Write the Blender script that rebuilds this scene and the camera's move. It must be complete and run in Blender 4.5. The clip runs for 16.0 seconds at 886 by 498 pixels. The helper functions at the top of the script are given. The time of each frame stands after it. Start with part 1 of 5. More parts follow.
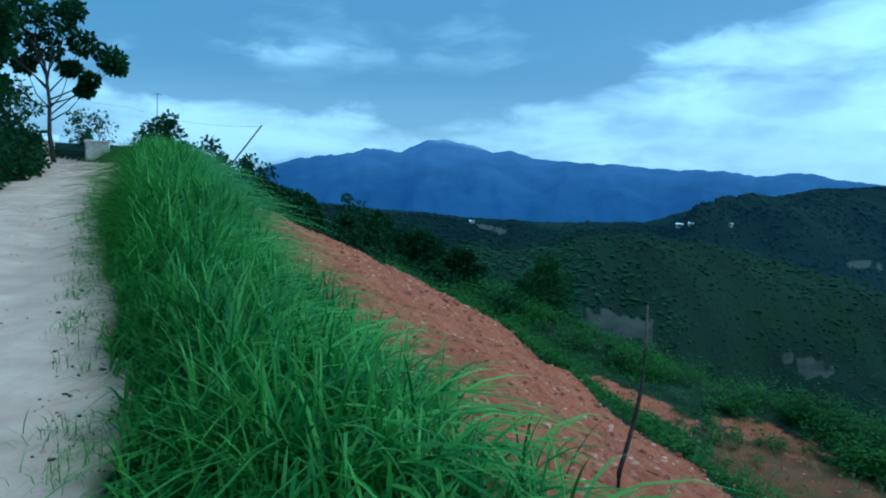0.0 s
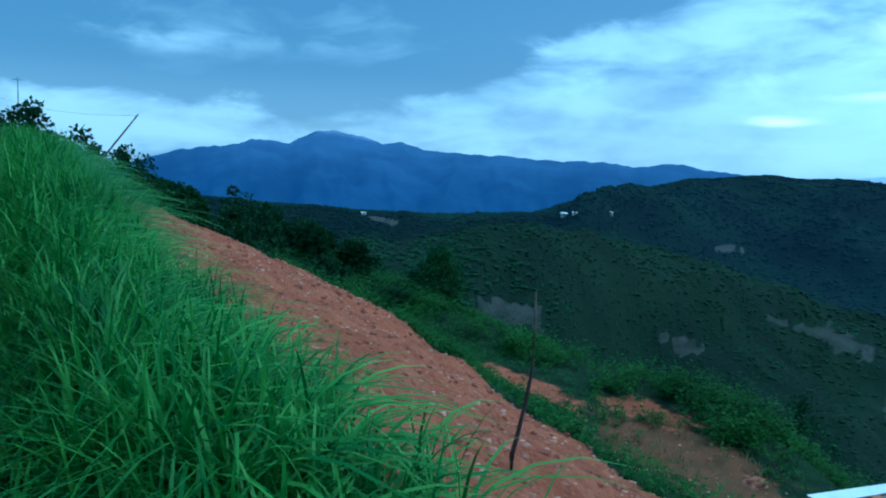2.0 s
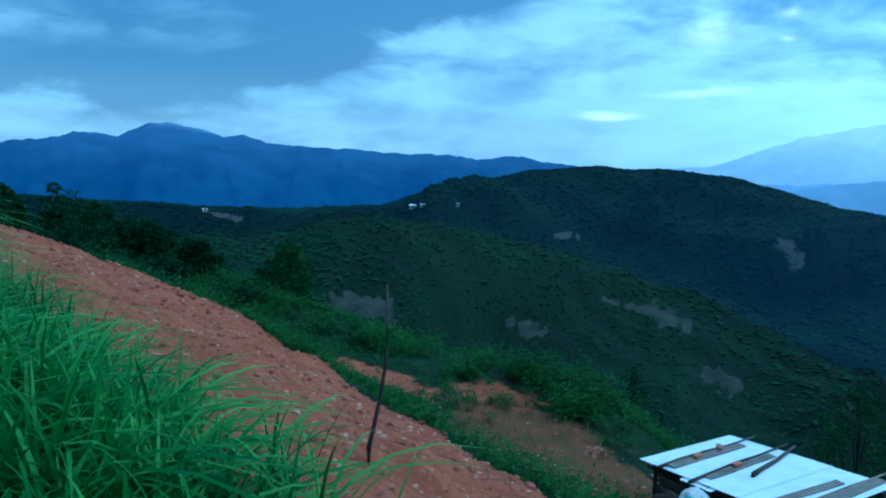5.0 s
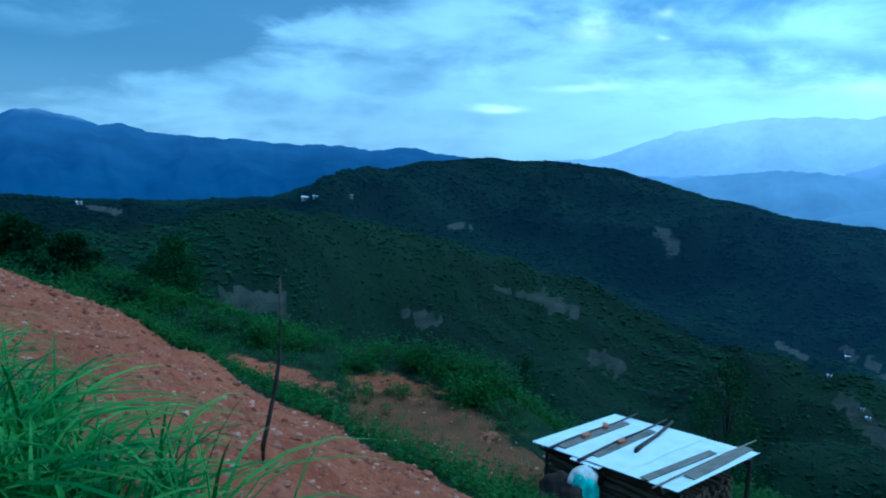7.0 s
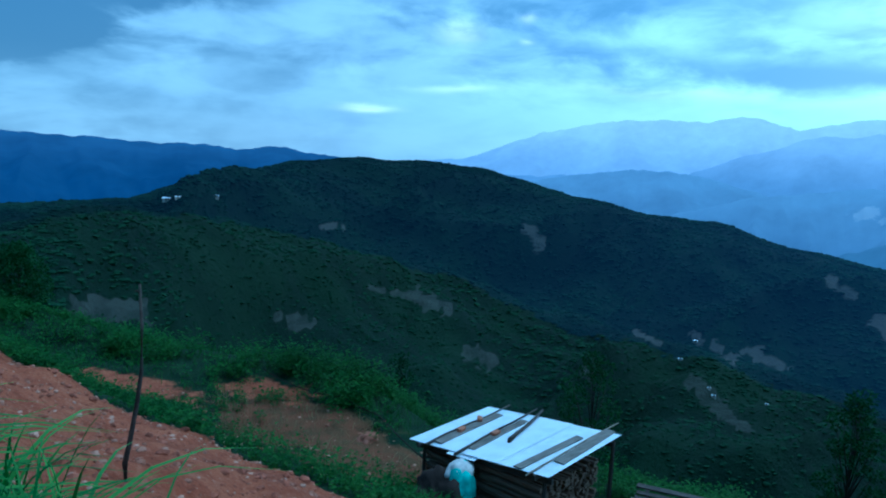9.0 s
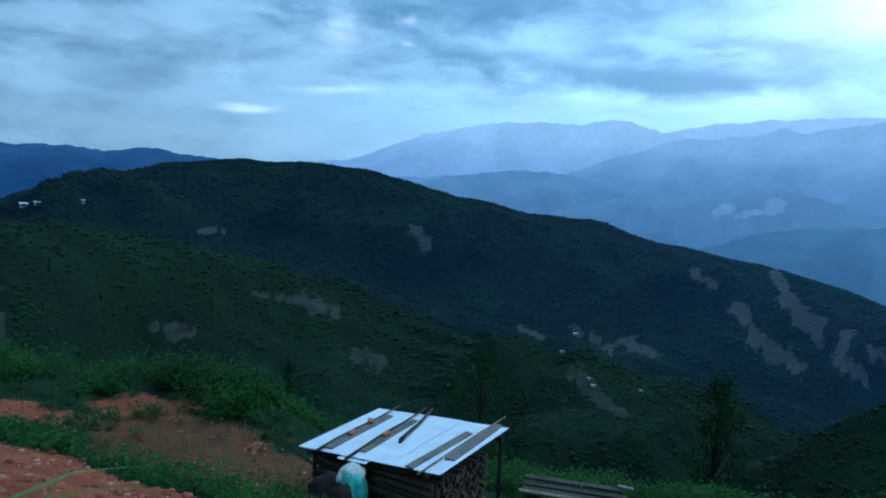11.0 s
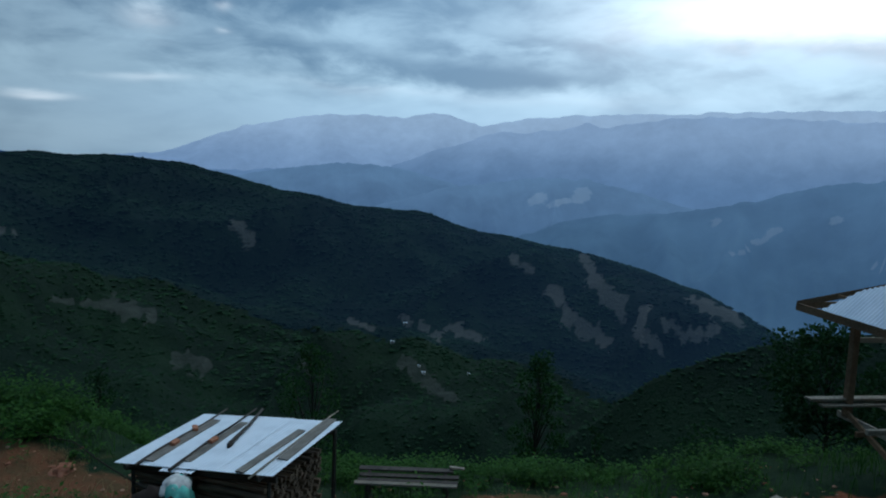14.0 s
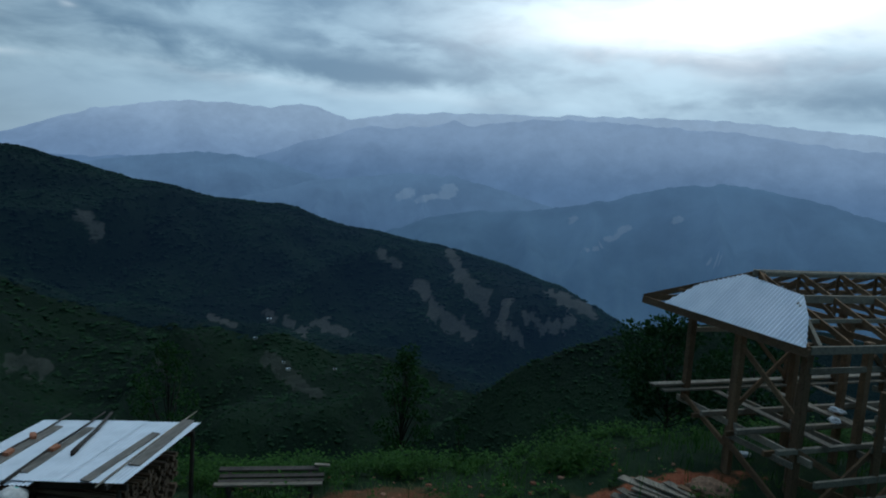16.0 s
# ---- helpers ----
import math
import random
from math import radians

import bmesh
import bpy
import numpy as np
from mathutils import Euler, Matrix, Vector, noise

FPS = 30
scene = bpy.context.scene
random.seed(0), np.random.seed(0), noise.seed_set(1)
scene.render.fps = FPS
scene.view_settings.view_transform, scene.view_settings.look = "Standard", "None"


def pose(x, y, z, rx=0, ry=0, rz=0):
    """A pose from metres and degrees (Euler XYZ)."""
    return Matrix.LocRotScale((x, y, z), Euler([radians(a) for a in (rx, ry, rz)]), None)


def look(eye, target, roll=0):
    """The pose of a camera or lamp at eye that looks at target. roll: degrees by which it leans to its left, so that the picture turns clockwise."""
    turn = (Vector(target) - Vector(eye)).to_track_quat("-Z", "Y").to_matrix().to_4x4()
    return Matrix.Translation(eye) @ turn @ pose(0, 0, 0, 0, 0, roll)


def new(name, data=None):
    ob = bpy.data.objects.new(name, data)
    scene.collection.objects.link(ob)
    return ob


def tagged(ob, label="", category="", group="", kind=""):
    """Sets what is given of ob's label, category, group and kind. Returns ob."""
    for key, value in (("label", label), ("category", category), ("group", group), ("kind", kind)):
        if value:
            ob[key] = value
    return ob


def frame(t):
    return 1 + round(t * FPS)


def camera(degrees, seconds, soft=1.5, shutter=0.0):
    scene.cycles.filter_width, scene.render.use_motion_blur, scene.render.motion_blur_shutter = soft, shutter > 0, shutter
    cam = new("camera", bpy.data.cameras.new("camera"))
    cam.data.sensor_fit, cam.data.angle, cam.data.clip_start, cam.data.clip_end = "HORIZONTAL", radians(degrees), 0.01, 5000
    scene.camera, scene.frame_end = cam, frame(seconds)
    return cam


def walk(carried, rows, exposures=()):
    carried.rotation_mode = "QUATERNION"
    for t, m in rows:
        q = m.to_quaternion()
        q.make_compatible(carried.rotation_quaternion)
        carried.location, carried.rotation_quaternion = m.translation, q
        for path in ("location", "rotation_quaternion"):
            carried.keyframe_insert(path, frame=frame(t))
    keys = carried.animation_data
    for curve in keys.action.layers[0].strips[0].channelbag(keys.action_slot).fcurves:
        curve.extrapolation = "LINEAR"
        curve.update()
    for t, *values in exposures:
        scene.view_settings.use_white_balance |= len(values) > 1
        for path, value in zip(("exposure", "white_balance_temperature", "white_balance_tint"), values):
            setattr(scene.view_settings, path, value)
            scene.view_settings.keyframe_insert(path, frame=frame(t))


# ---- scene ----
# The camera stands at the road's edge and pans to the right.
cam = camera(64.8, 16.0, soft=2.0)
EYE = 1.6
TURNS = [
    (0.0, 83.00, -2.80, 0.00),
    (0.5, 82.69, -2.64, -2.05),
    (1.0, 82.74, -2.58, -4.52),
    (1.5, 82.96, -2.58, -6.76),
    (2.0, 82.74, -2.79, -8.90),
    (2.5, 82.70, -2.93, -12.30),
    (3.0, 82.72, -2.67, -13.96),
    (3.5, 82.50, -2.42, -16.27),
    (4.0, 82.45, -2.51, -18.11),
    (6.5, 82.68, -2.46, -27.30),
    (7.0, 82.43, -2.78, -29.98),
    (7.5, 82.88, -2.92, -32.75),
    (8.0, 83.04, -2.77, -35.23),
    (8.5, 83.17, -2.73, -37.28),
    (9.0, 82.90, -2.90, -40.42),
    (11.5, 83.41, -2.39, -52.60),
    (12.0, 83.15, -2.22, -55.85),
    (12.5, 83.15, -2.53, -58.27),
    (13.0, 83.15, -2.65, -59.98),
    (13.5, 83.28, -2.42, -61.51),
    (14.0, 83.46, -2.41, -64.03),
    (14.5, 83.58, -2.39, -66.18),
    (15.0, 83.76, -3.01, -68.09),
    (15.5, 83.26, -3.86, -72.44),
    (16.0, 83.62, -4.08, -74.76),
]
EXPOSURES = [
    (0.0, 0.36, 4750, -7), (2.0, 0.24, 4450, -7), (4.0, 0.12, 4250, -7), (9.2, -0.14, 4200, -6), (11.4, -0.42, 5050, 5), (12.5, -0.62, 5550, 9), (14.0, -0.77, 5850, 9), (16.0, -0.95, 6050, 9),
]
walk(cam, [(t, pose(0, 0, EYE, rx, ry, rz)) for t, rx, ry, rz in TURNS], EXPOSURES)

# ---- world and light ----
def nd(tree, kind, ins=(), **props):
    n = tree.nodes.new(kind)
    for k, v in props.items():
        if k == "op":
            n.operation = v
        elif k == "blend":
            n.blend_type = v
        elif k == "dtype":
            n.data_type = v
        elif k == "attr":
            n.attribute_name = v
    for k, v in (ins.items() if isinstance(ins, dict) else enumerate(ins)):
        if isinstance(v, bpy.types.NodeSocket):
            tree.links.new(v, n.inputs[k])
        elif v is not None:
            n.inputs[k].default_value = v
    return n


def mth(tree, op, a, b=None, c=None):
    return nd(tree, "ShaderNodeMath", [a, b, c][: 1 + (b is not None) + (c is not None)], op=op).outputs[0]


def mix(tree, f, a, b, blend="MIX"):
    n = nd(tree, "ShaderNodeMix", dtype="RGBA", blend=blend)
    for k, v in ((0, f), (6, a), (7, b)):
        if isinstance(v, bpy.types.NodeSocket):
            tree.links.new(v, n.inputs[k])
        else:
            n.inputs[k].default_value = v if k == 0 else (*v, 1)
    return n.outputs[2]


def step(tree, v, lo, hi):
    n = nd(tree, "ShaderNodeMapRange", {0: v, 1: lo, 2: hi, 3: 0.0, 4: 1.0})
    n.interpolation_type = "SMOOTHSTEP"
    return n.outputs[0]


SUN_AZ, SUN_EL = 84.0, 68.0
world = bpy.data.worlds.new("sky")
scene.world = world
world.use_nodes = True
wt = world.node_tree
wt.nodes.clear()
sky = nd(wt, "ShaderNodeTexSky")
sky.sky_type, sky.sun_disc = "NISHITA", False
sky.sun_elevation, sky.sun_rotation = radians(SUN_EL), radians(SUN_AZ)
gen = nd(wt, "ShaderNodeTexCoord").outputs["Generated"]
sep = nd(wt, "ShaderNodeSeparateXYZ", [gen])
dx, dy, dz = sep.outputs
az = mth(wt, "ARCTAN2", dx, dy)
up = mth(wt, "MAXIMUM", dz, 0.0)
low = mth(wt, "ADD", up, 0.10)
flat = nd(wt, "ShaderNodeCombineXYZ", [mth(wt, "DIVIDE", dx, low), mth(wt, "DIVIDE", dy, low), mth(wt, "MULTIPLY", dz, 2.0)]).outputs[0]
big = nd(wt, "ShaderNodeTexNoise", {"Vector": flat, "Scale": 0.55, "Detail": 6.0, "Roughness": 0.5, "Distortion": 0.35}).outputs[0]
wisp = nd(wt, "ShaderNodeTexNoise", {"Vector": nd(wt, "ShaderNodeCombineXYZ", [mth(wt, "MULTIPLY", az, 8.0), mth(wt, "MULTIPLY", dz, 20.0), 3.1]).outputs[0], "Scale": 1.0, "Detail": 8.0, "Roughness": 0.55, "Distortion": 0.4}).outputs[0]


def bump_sky(az0, el0, waz, wel, tilt=0.0, ragged=0.07):
    """A soft cloud mass: bearing and height in degrees, half widths, and its slant."""
    a = mth(wt, "DIVIDE", mth(wt, "SUBTRACT", az, radians(az0)), radians(waz))
    e = mth(wt, "SUBTRACT", dz, mth(wt, "ADD", math.sin(radians(el0)), mth(wt, "MULTIPLY", mth(wt, "SUBTRACT", az, radians(az0)), tilt)))
    e = mth(wt, "ADD", e, mth(wt, "MULTIPLY", mth(wt, "SUBTRACT", wisp, 0.5), ragged))
    e = mth(wt, "DIVIDE", e, math.sin(radians(wel)))
    q = mth(wt, "ADD", mth(wt, "MULTIPLY", a, a), mth(wt, "MULTIPLY", e, e))
    return mth(wt, "EXPONENT", mth(wt, "MULTIPLY", q, -1.0))


def total(*v):
    out = v[0]
    for w in v[1:]:
        out = mth(wt, "ADD", out, w)
    return out


def times(v, k):
    return mth(wt, "MULTIPLY", v, k)


def profile(points):
    """A height in degrees that follows the bearing in straight pieces."""
    out = points[0][1]
    for (a0, e0), (a1, e1) in zip(points, points[1:]):
        k = nd(wt, "ShaderNodeMapRange", {0: az, 1: radians(a0), 2: radians(a1), 3: 0.0, 4: e1 - e0}).outputs[0]
        out = mth(wt, "ADD", out, k)
    return out


# how thick the cloud deck is: a dark bank over the first half of the pan, thin and bright towards the low sun
el_deg = mth(wt, "MULTIPLY", mth(wt, "ARCSINE", dz), 180 / math.pi)
bands = nd(wt, "ShaderNodeTexNoise", {"Vector": nd(wt, "ShaderNodeCombineXYZ", [mth(wt, "MULTIPLY", az, 5.0), mth(wt, "ADD", mth(wt, "MULTIPLY", dz, 15.0), mth(wt, "MULTIPLY", az, -0.9)), 7.7]).outputs[0], "Scale": 1.0, "Detail": 7.0, "Roughness": 0.5, "Distortion": 0.15}).outputs[0]
curl = step(wt, wisp, 0.34, 0.66)
edge_el = profile([(-32, 5.6), (-25, 3.9), (-20, 3.1), (-15, 2.9), (-2, 3.2), (5, 3.7), (9.5, 5.2), (14, 7.1), (19, 9.6), (25, 12.0), (33, 16.0), (45, 24.0)])
over = mth(wt, "ADD", mth(wt, "SUBTRACT", el_deg, edge_el), times(mth(wt, "SUBTRACT", wisp, 0.5), 4.5))
bank = step(wt, over, -0.6, 2.0)
bank = mth(wt, "MULTIPLY", bank, step(wt, az, radians(75), radians(25)))
dark = total(times(bank, 0.66), times(bump_sky(-12.8, 7.6, 6.0, 0.9, 0.04, 0.05), -0.4), times(bump_sky(-3, 5.2, 9, 1.6, 0.0), 0.28), times(bump_sky(-28, 6.5, 6, 1.0), -0.2), times(bump_sky(20, 11.0, 13, 2.6, 0.03), 0.26), times(bump_sky(16, 4.4, 3, 0.35, 0.0, 0.02), 0.16),
             times(bump_sky(58, 8.3, 11, 0.9, -0.09, 0.05), 0.4), times(bump_sky(70, 7.3, 7, 0.6, 0.0, 0.04), 0.3), times(bump_sky(66, 10.0, 10, 1.5, 0.02), 0.38), times(bump_sky(50, 12.5, 12, 1.4), 0.4), times(bump_sky(95, 9.6, 9, 0.7, -0.04, 0.04), 0.4), times(bump_sky(104, 7.0, 12, 1.2), 0.25),
             times(mth(wt, "SUBTRACT", big, 0.5), 0.6), times(mth(wt, "SUBTRACT", curl, 0.5), 0.30), times(mth(wt, "SUBTRACT", step(wt, bands, 0.34, 0.66), 0.5), 0.40), 0.16)
bright = total(times(bump_sky(97, 13.3, 15, 2.9, 0.0, 0.08), 2.8), times(bump_sky(84, 11.0, 8, 1.4, 0.0, 0.06), 0.7), times(bump_sky(88, 9.0, 26, 7.0), 0.4), times(bump_sky(58.5, 6.0, 7, 0.55, -0.02, 0.06), 0.22), times(bump_sky(74, 5.9, 9, 0.5, 0.0, 0.04), 0.16),
               times(bump_sky(34.2, 3.95, 1.9, 0.24, 0.02, 0.02), 0.75), times(bump_sky(41.2, 5.9, 2.8, 0.26, 0.05, 0.02), 0.42), times(bump_sky(41.3, 9.9, 1.7, 0.9, 0.0, 0.09), 0.5), times(bump_sky(46.6, 11.4, 0.6, 0.3, 0.0, 0.03), 0.5), times(bump_sky(46.6, 9.6, 0.5, 0.25, 0.0, 0.03), 0.4), times(bump_sky(35, 8, 24, 7), 0.06))
thick = step(wt, dark, -0.25, 0.75)
cloud = mix(wt, thick, (0.42, 0.60, 0.70), (0.075, 0.175, 0.275))
# the haze band over the horizon, and the deck thinning towards the sun
haze = step(wt, mth(wt, "ABSOLUTE", dz), 0.125, 0.055)
cloud = mix(wt, mth(wt, "MULTIPLY", haze, nd(wt, "ShaderNodeMapRange", {0: az, 1: radians(10), 2: radians(45), 3: 0.22, 4: 0.75}).outputs[0]), cloud, (0.295, 0.45, 0.585))
gain = mth(wt, "ADD", 1.0, times(step(wt, az, radians(22), radians(68)), 0.82))
gain = mth(wt, "ADD", gain, times(step(wt, dz, 0.32, 0.85), 0.8))
cloud = nd(wt, "ShaderNodeVectorMath", {0: cloud, 1: nd(wt, "ShaderNodeCombineXYZ", [gain, gain, gain]).outputs[0]}, op="MULTIPLY").outputs[0]
glow = nd(wt, "ShaderNodeCombineXYZ", [times(bright, 0.72), times(bright, 0.66), times(bright, 0.58)]).outputs[0]
cloud = mix(wt, 1.0, cloud, glow, "ADD")
bg_cloud = nd(wt, "ShaderNodeBackground", {"Color": cloud, "Strength": 1.0})
bg_sky = nd(wt, "ShaderNodeBackground", {"Color": sky.outputs[0], "Strength": 0.02})
add = nd(wt, "ShaderNodeAddShader", [bg_cloud.outputs[0], bg_sky.outputs[0]])
wout = nd(wt, "ShaderNodeOutputWorld", [add.outputs[0]])

sun_data = bpy.data.lights.new("sun", "SUN")
sun_data.energy, sun_data.angle, sun_data.color = 0.86, radians(60), (1.0, 0.95, 0.88)
sun = new("sun", sun_data)
sx, sy, sz = math.sin(radians(SUN_AZ)) * math.cos(radians(SUN_EL)), math.cos(radians(SUN_AZ)) * math.cos(radians(SUN_EL)), math.sin(radians(SUN_EL))
sun.matrix_world = look((sx * 60, sy * 60, sz * 60), (0, 0, 0))


# ---- materials ----
def material(name, build):
    m = bpy.data.materials.new(name)
    m.use_nodes = True
    t = m.node_tree
    t.nodes.clear()
    out = nd(t, "ShaderNodeOutputMaterial")
    t.links.new(build(t), out.inputs[0])
    return m


def coords(t, scale=1.0, kind="Object"):
    c = nd(t, "ShaderNodeTexCoord").outputs[kind]
    return nd(t, "ShaderNodeVectorMath", {0: c, 1: scale if isinstance(scale, tuple) else (scale,) * 3}, op="MULTIPLY").outputs[0]


def noise_of(t, vec, scale, detail=5.0, rough=0.55):
    return nd(t, "ShaderNodeTexNoise", {"Vector": vec, "Scale": scale, "Detail": detail, "Roughness": rough}).outputs[0]


def surface(t, color, rough=0.8, height=None, strength=0.4, dist=0.02, metal=0.0, spec=0.3):
    b = nd(t, "ShaderNodeBsdfPrincipled", {"Metallic": metal, "Specular IOR Level": spec})
    for k, v in (("Base Color", color), ("Roughness", rough)):
        if isinstance(v, bpy.types.NodeSocket):
            t.links.new(v, b.inputs[k])
        else:
            b.inputs[k].default_value = (*v, 1) if k == "Base Color" else v
    if height is not None:
        bp = nd(t, "ShaderNodeBump", {"Strength": strength, "Distance": dist, "Height": height})
        t.links.new(bp.outputs[0], b.inputs["Normal"])
    return b.outputs[0]


def wood(c1, c2, grain=(3.0, 40.0, 40.0), rough=0.8):
    def build(t):
        g = noise_of(t, coords(t, grain), 1.0, 6)
        blot = noise_of(t, coords(t), 2.3, 3)
        rnd = nd(t, "ShaderNodeObjectInfo").outputs["Random"]
        col = mix(t, step(t, g, 0.3, 0.7), c1, c2)
        col = mix(t, times_t(t, step(t, blot, 0.45, 0.75), 0.5), col, tuple(0.5 * v for v in c1))
        hsv = nd(t, "ShaderNodeHueSaturation", {"Value": nd(t, "ShaderNodeMapRange", {0: rnd, 3: 0.75, 4: 1.25}).outputs[0], "Color": col})
        return surface(t, hsv.outputs[0], rough, g, 0.5, 0.006)
    return build


def times_t(t, a, b):
    return mth(t, "MULTIPLY", a, b)


def leaf(c1, c2, rough=0.5, through_light=0.35, scale=0.6, spec=0.1):
    """Foliage: every leaf or blade has its own tone, and lets some light through."""
    def build(t):
        r = nd(t, "ShaderNodeNewGeometry").outputs["Random Per Island"]
        n = noise_of(t, coords(t), scale, 3)
        col = mix(t, r, c1, c2)
        col = mix(t, times_t(t, step(t, n, 0.35, 0.7), 0.45), col, tuple(0.55 * v for v in c1))
        b = surface(t, col, rough + 0.15, None, spec=spec)
        tr = nd(t, "ShaderNodeBsdfTranslucent", {"Color": col})
        return nd(t, "ShaderNodeMixShader", [through_light, b, tr.outputs[0]]).outputs[0]
    return build


def ground_build(t):
    """Soil by kind: trodden road, red spoil, dry straw and dark leafy ground, each kind weighted in its own attribute."""
    v = coords(t)
    a = {k: nd(t, "ShaderNodeAttribute", attr=k).outputs["Fac"] for k in ("road", "spoil", "straw", "wood", "field")}
    fine, mid, wide = noise_of(t, v, 14.0, 8, 0.7), noise_of(t, v, 2.2, 6), noise_of(t, v, 0.35, 4)
    stretch = noise_of(t, coords(t, (0.12, 0.06, 0.1)), 1.0, 5)
    green = mix(t, step(t, mid, 0.3, 0.7), (0.014, 0.032, 0.014), (0.026, 0.048, 0.018))
    green = mix(t, times_t(t, step(t, stretch, 0.5, 0.75), 0.7), green, (0.034, 0.055, 0.022))
    crowns = noise_of(t, v, 0.3, 6, 0.65)
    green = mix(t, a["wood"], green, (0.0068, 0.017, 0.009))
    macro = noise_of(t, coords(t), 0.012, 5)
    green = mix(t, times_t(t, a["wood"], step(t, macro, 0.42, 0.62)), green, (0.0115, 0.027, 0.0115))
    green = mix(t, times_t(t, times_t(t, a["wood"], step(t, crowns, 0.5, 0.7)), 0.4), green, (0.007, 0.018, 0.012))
    tilth = mix(t, step(t, noise_of(t, coords(t, (0.05, 0.05, 0.3)), 1.0, 5), 0.35, 0.65), (0.04, 0.045, 0.036), (0.085, 0.085, 0.07))
    green = mix(t, times_t(t, step(t, mth(t, "ADD", a["field"], mth(t, "MULTIPLY", mth(t, "SUBTRACT", macro, 0.5), 0.8)), 0.3, 0.6), 0.6), green, tilth)
    spoil = mix(t, step(t, mid, 0.3, 0.72), (0.29, 0.074, 0.033), (0.43, 0.136, 0.064))
    spoil = mix(t, times_t(t, step(t, fine, 0.52, 0.72), 0.6), spoil, (0.48, 0.24, 0.15))
    # crevice shade painted in: low spots of the fine grain go darker
    spoil = mix(t, times_t(t, step(t, fine, 0.48, 0.34), 0.75), spoil, (0.14, 0.042, 0.024))
    spoil = mix(t, times_t(t, step(t, wide, 0.5, 0.7), 0.4), spoil, (0.21, 0.065, 0.034))
    straw = mix(t, step(t, mid, 0.35, 0.7), (0.20, 0.078, 0.037), (0.12, 0.075, 0.033))
    road = mix(t, step(t, mid, 0.3, 0.75), (0.48, 0.315, 0.22), (0.63, 0.43, 0.305))
    road = mix(t, times_t(t, step(t, wide, 0.45, 0.7), 0.6), road, (0.40, 0.26, 0.185))
    road = mix(t, times_t(t, step(t, a["road"], 0.98, 0.55), 0.7), road, (0.16, 0.10, 0.07))
    road = mix(t, times_t(t, step(t, fine, 0.58, 0.75), 0.35), road, (0.33, 0.22, 0.16))
    edge = mth(t, "MULTIPLY", mth(t, "SUBTRACT", mid, 0.5), 1.3)
    col = green
    for k, c in (("straw", straw), ("spoil", spoil), ("road", road)):
        col = mix(t, step(t, mth(t, "ADD", a[k], edge), 0.35, 0.65), col, c)
    grit = noise_of(t, v, 55.0, 4, 0.7)
    col = mix(t, times_t(t, step(t, grit, 0.55, 0.75), 0.3), col, (0.02, 0.012, 0.008))
    h = mth(t, "ADD", mth(t, "ADD", mth(t, "MULTIPLY", fine, 0.5), mth(t, "MULTIPLY", grit, 0.2)), mid)
    h = mth(t, "MULTIPLY", h, mth(t, "SUBTRACT", 1.0, mth(t, "MULTIPLY", a["road"], 0.75)))
    h = mth(t, "ADD", h, mth(t, "MULTIPLY", mth(t, "MULTIPLY", crowns, a["wood"]), 22.0))
    return surface(t, col, 0.95, h, 0.9, 0.09, spec=0.1)


def distant(base, low_haze_glow, top_haze_glow, z0, z1, cap=None):
    """Far ranges, kilometres off: haze painted as a glow that grows paler with height."""
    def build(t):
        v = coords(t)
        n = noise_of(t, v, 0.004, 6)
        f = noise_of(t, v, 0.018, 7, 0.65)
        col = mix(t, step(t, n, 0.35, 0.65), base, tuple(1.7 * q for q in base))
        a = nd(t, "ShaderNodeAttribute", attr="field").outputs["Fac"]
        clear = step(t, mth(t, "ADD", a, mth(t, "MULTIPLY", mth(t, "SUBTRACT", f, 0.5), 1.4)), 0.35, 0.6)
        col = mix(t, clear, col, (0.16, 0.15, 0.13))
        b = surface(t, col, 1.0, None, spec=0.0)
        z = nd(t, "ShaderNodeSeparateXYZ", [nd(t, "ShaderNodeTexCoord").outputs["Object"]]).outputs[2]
        haze_glow = mix(t, step(t, mth(t, "ADD", z, mth(t, "MULTIPLY", mth(t, "SUBTRACT", n, 0.5), 0.35 * (z1 - z0))), z0, z1), low_haze_glow, top_haze_glow)
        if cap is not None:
            # cloud on the peak, painted into the same glow
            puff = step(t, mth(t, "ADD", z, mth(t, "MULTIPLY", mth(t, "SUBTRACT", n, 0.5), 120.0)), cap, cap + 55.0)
            haze_glow = mix(t, times_t(t, puff, 0.75), haze_glow, (0.20, 0.34, 0.52))
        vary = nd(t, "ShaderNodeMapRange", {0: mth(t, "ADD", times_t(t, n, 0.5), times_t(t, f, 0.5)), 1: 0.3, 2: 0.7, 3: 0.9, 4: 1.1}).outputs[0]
        e = nd(t, "ShaderNodeEmission", {"Color": haze_glow, "Strength": vary})
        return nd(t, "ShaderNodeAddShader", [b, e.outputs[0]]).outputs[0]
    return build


def sheet_build(t):
    n = noise_of(t, coords(t), 3.0, 5)
    f = noise_of(t, coords(t), 30.0, 4)
    col = mix(t, step(t, n, 0.4, 0.75), (0.86, 0.88, 0.90), (0.74, 0.76, 0.78))
    col = mix(t, times_t(t, step(t, f, 0.66, 0.76), 0.5), col, (0.30, 0.26, 0.22))
    return surface(t, col, 0.42, f, 0.05, 0.002, metal=0.0, spec=0.5)


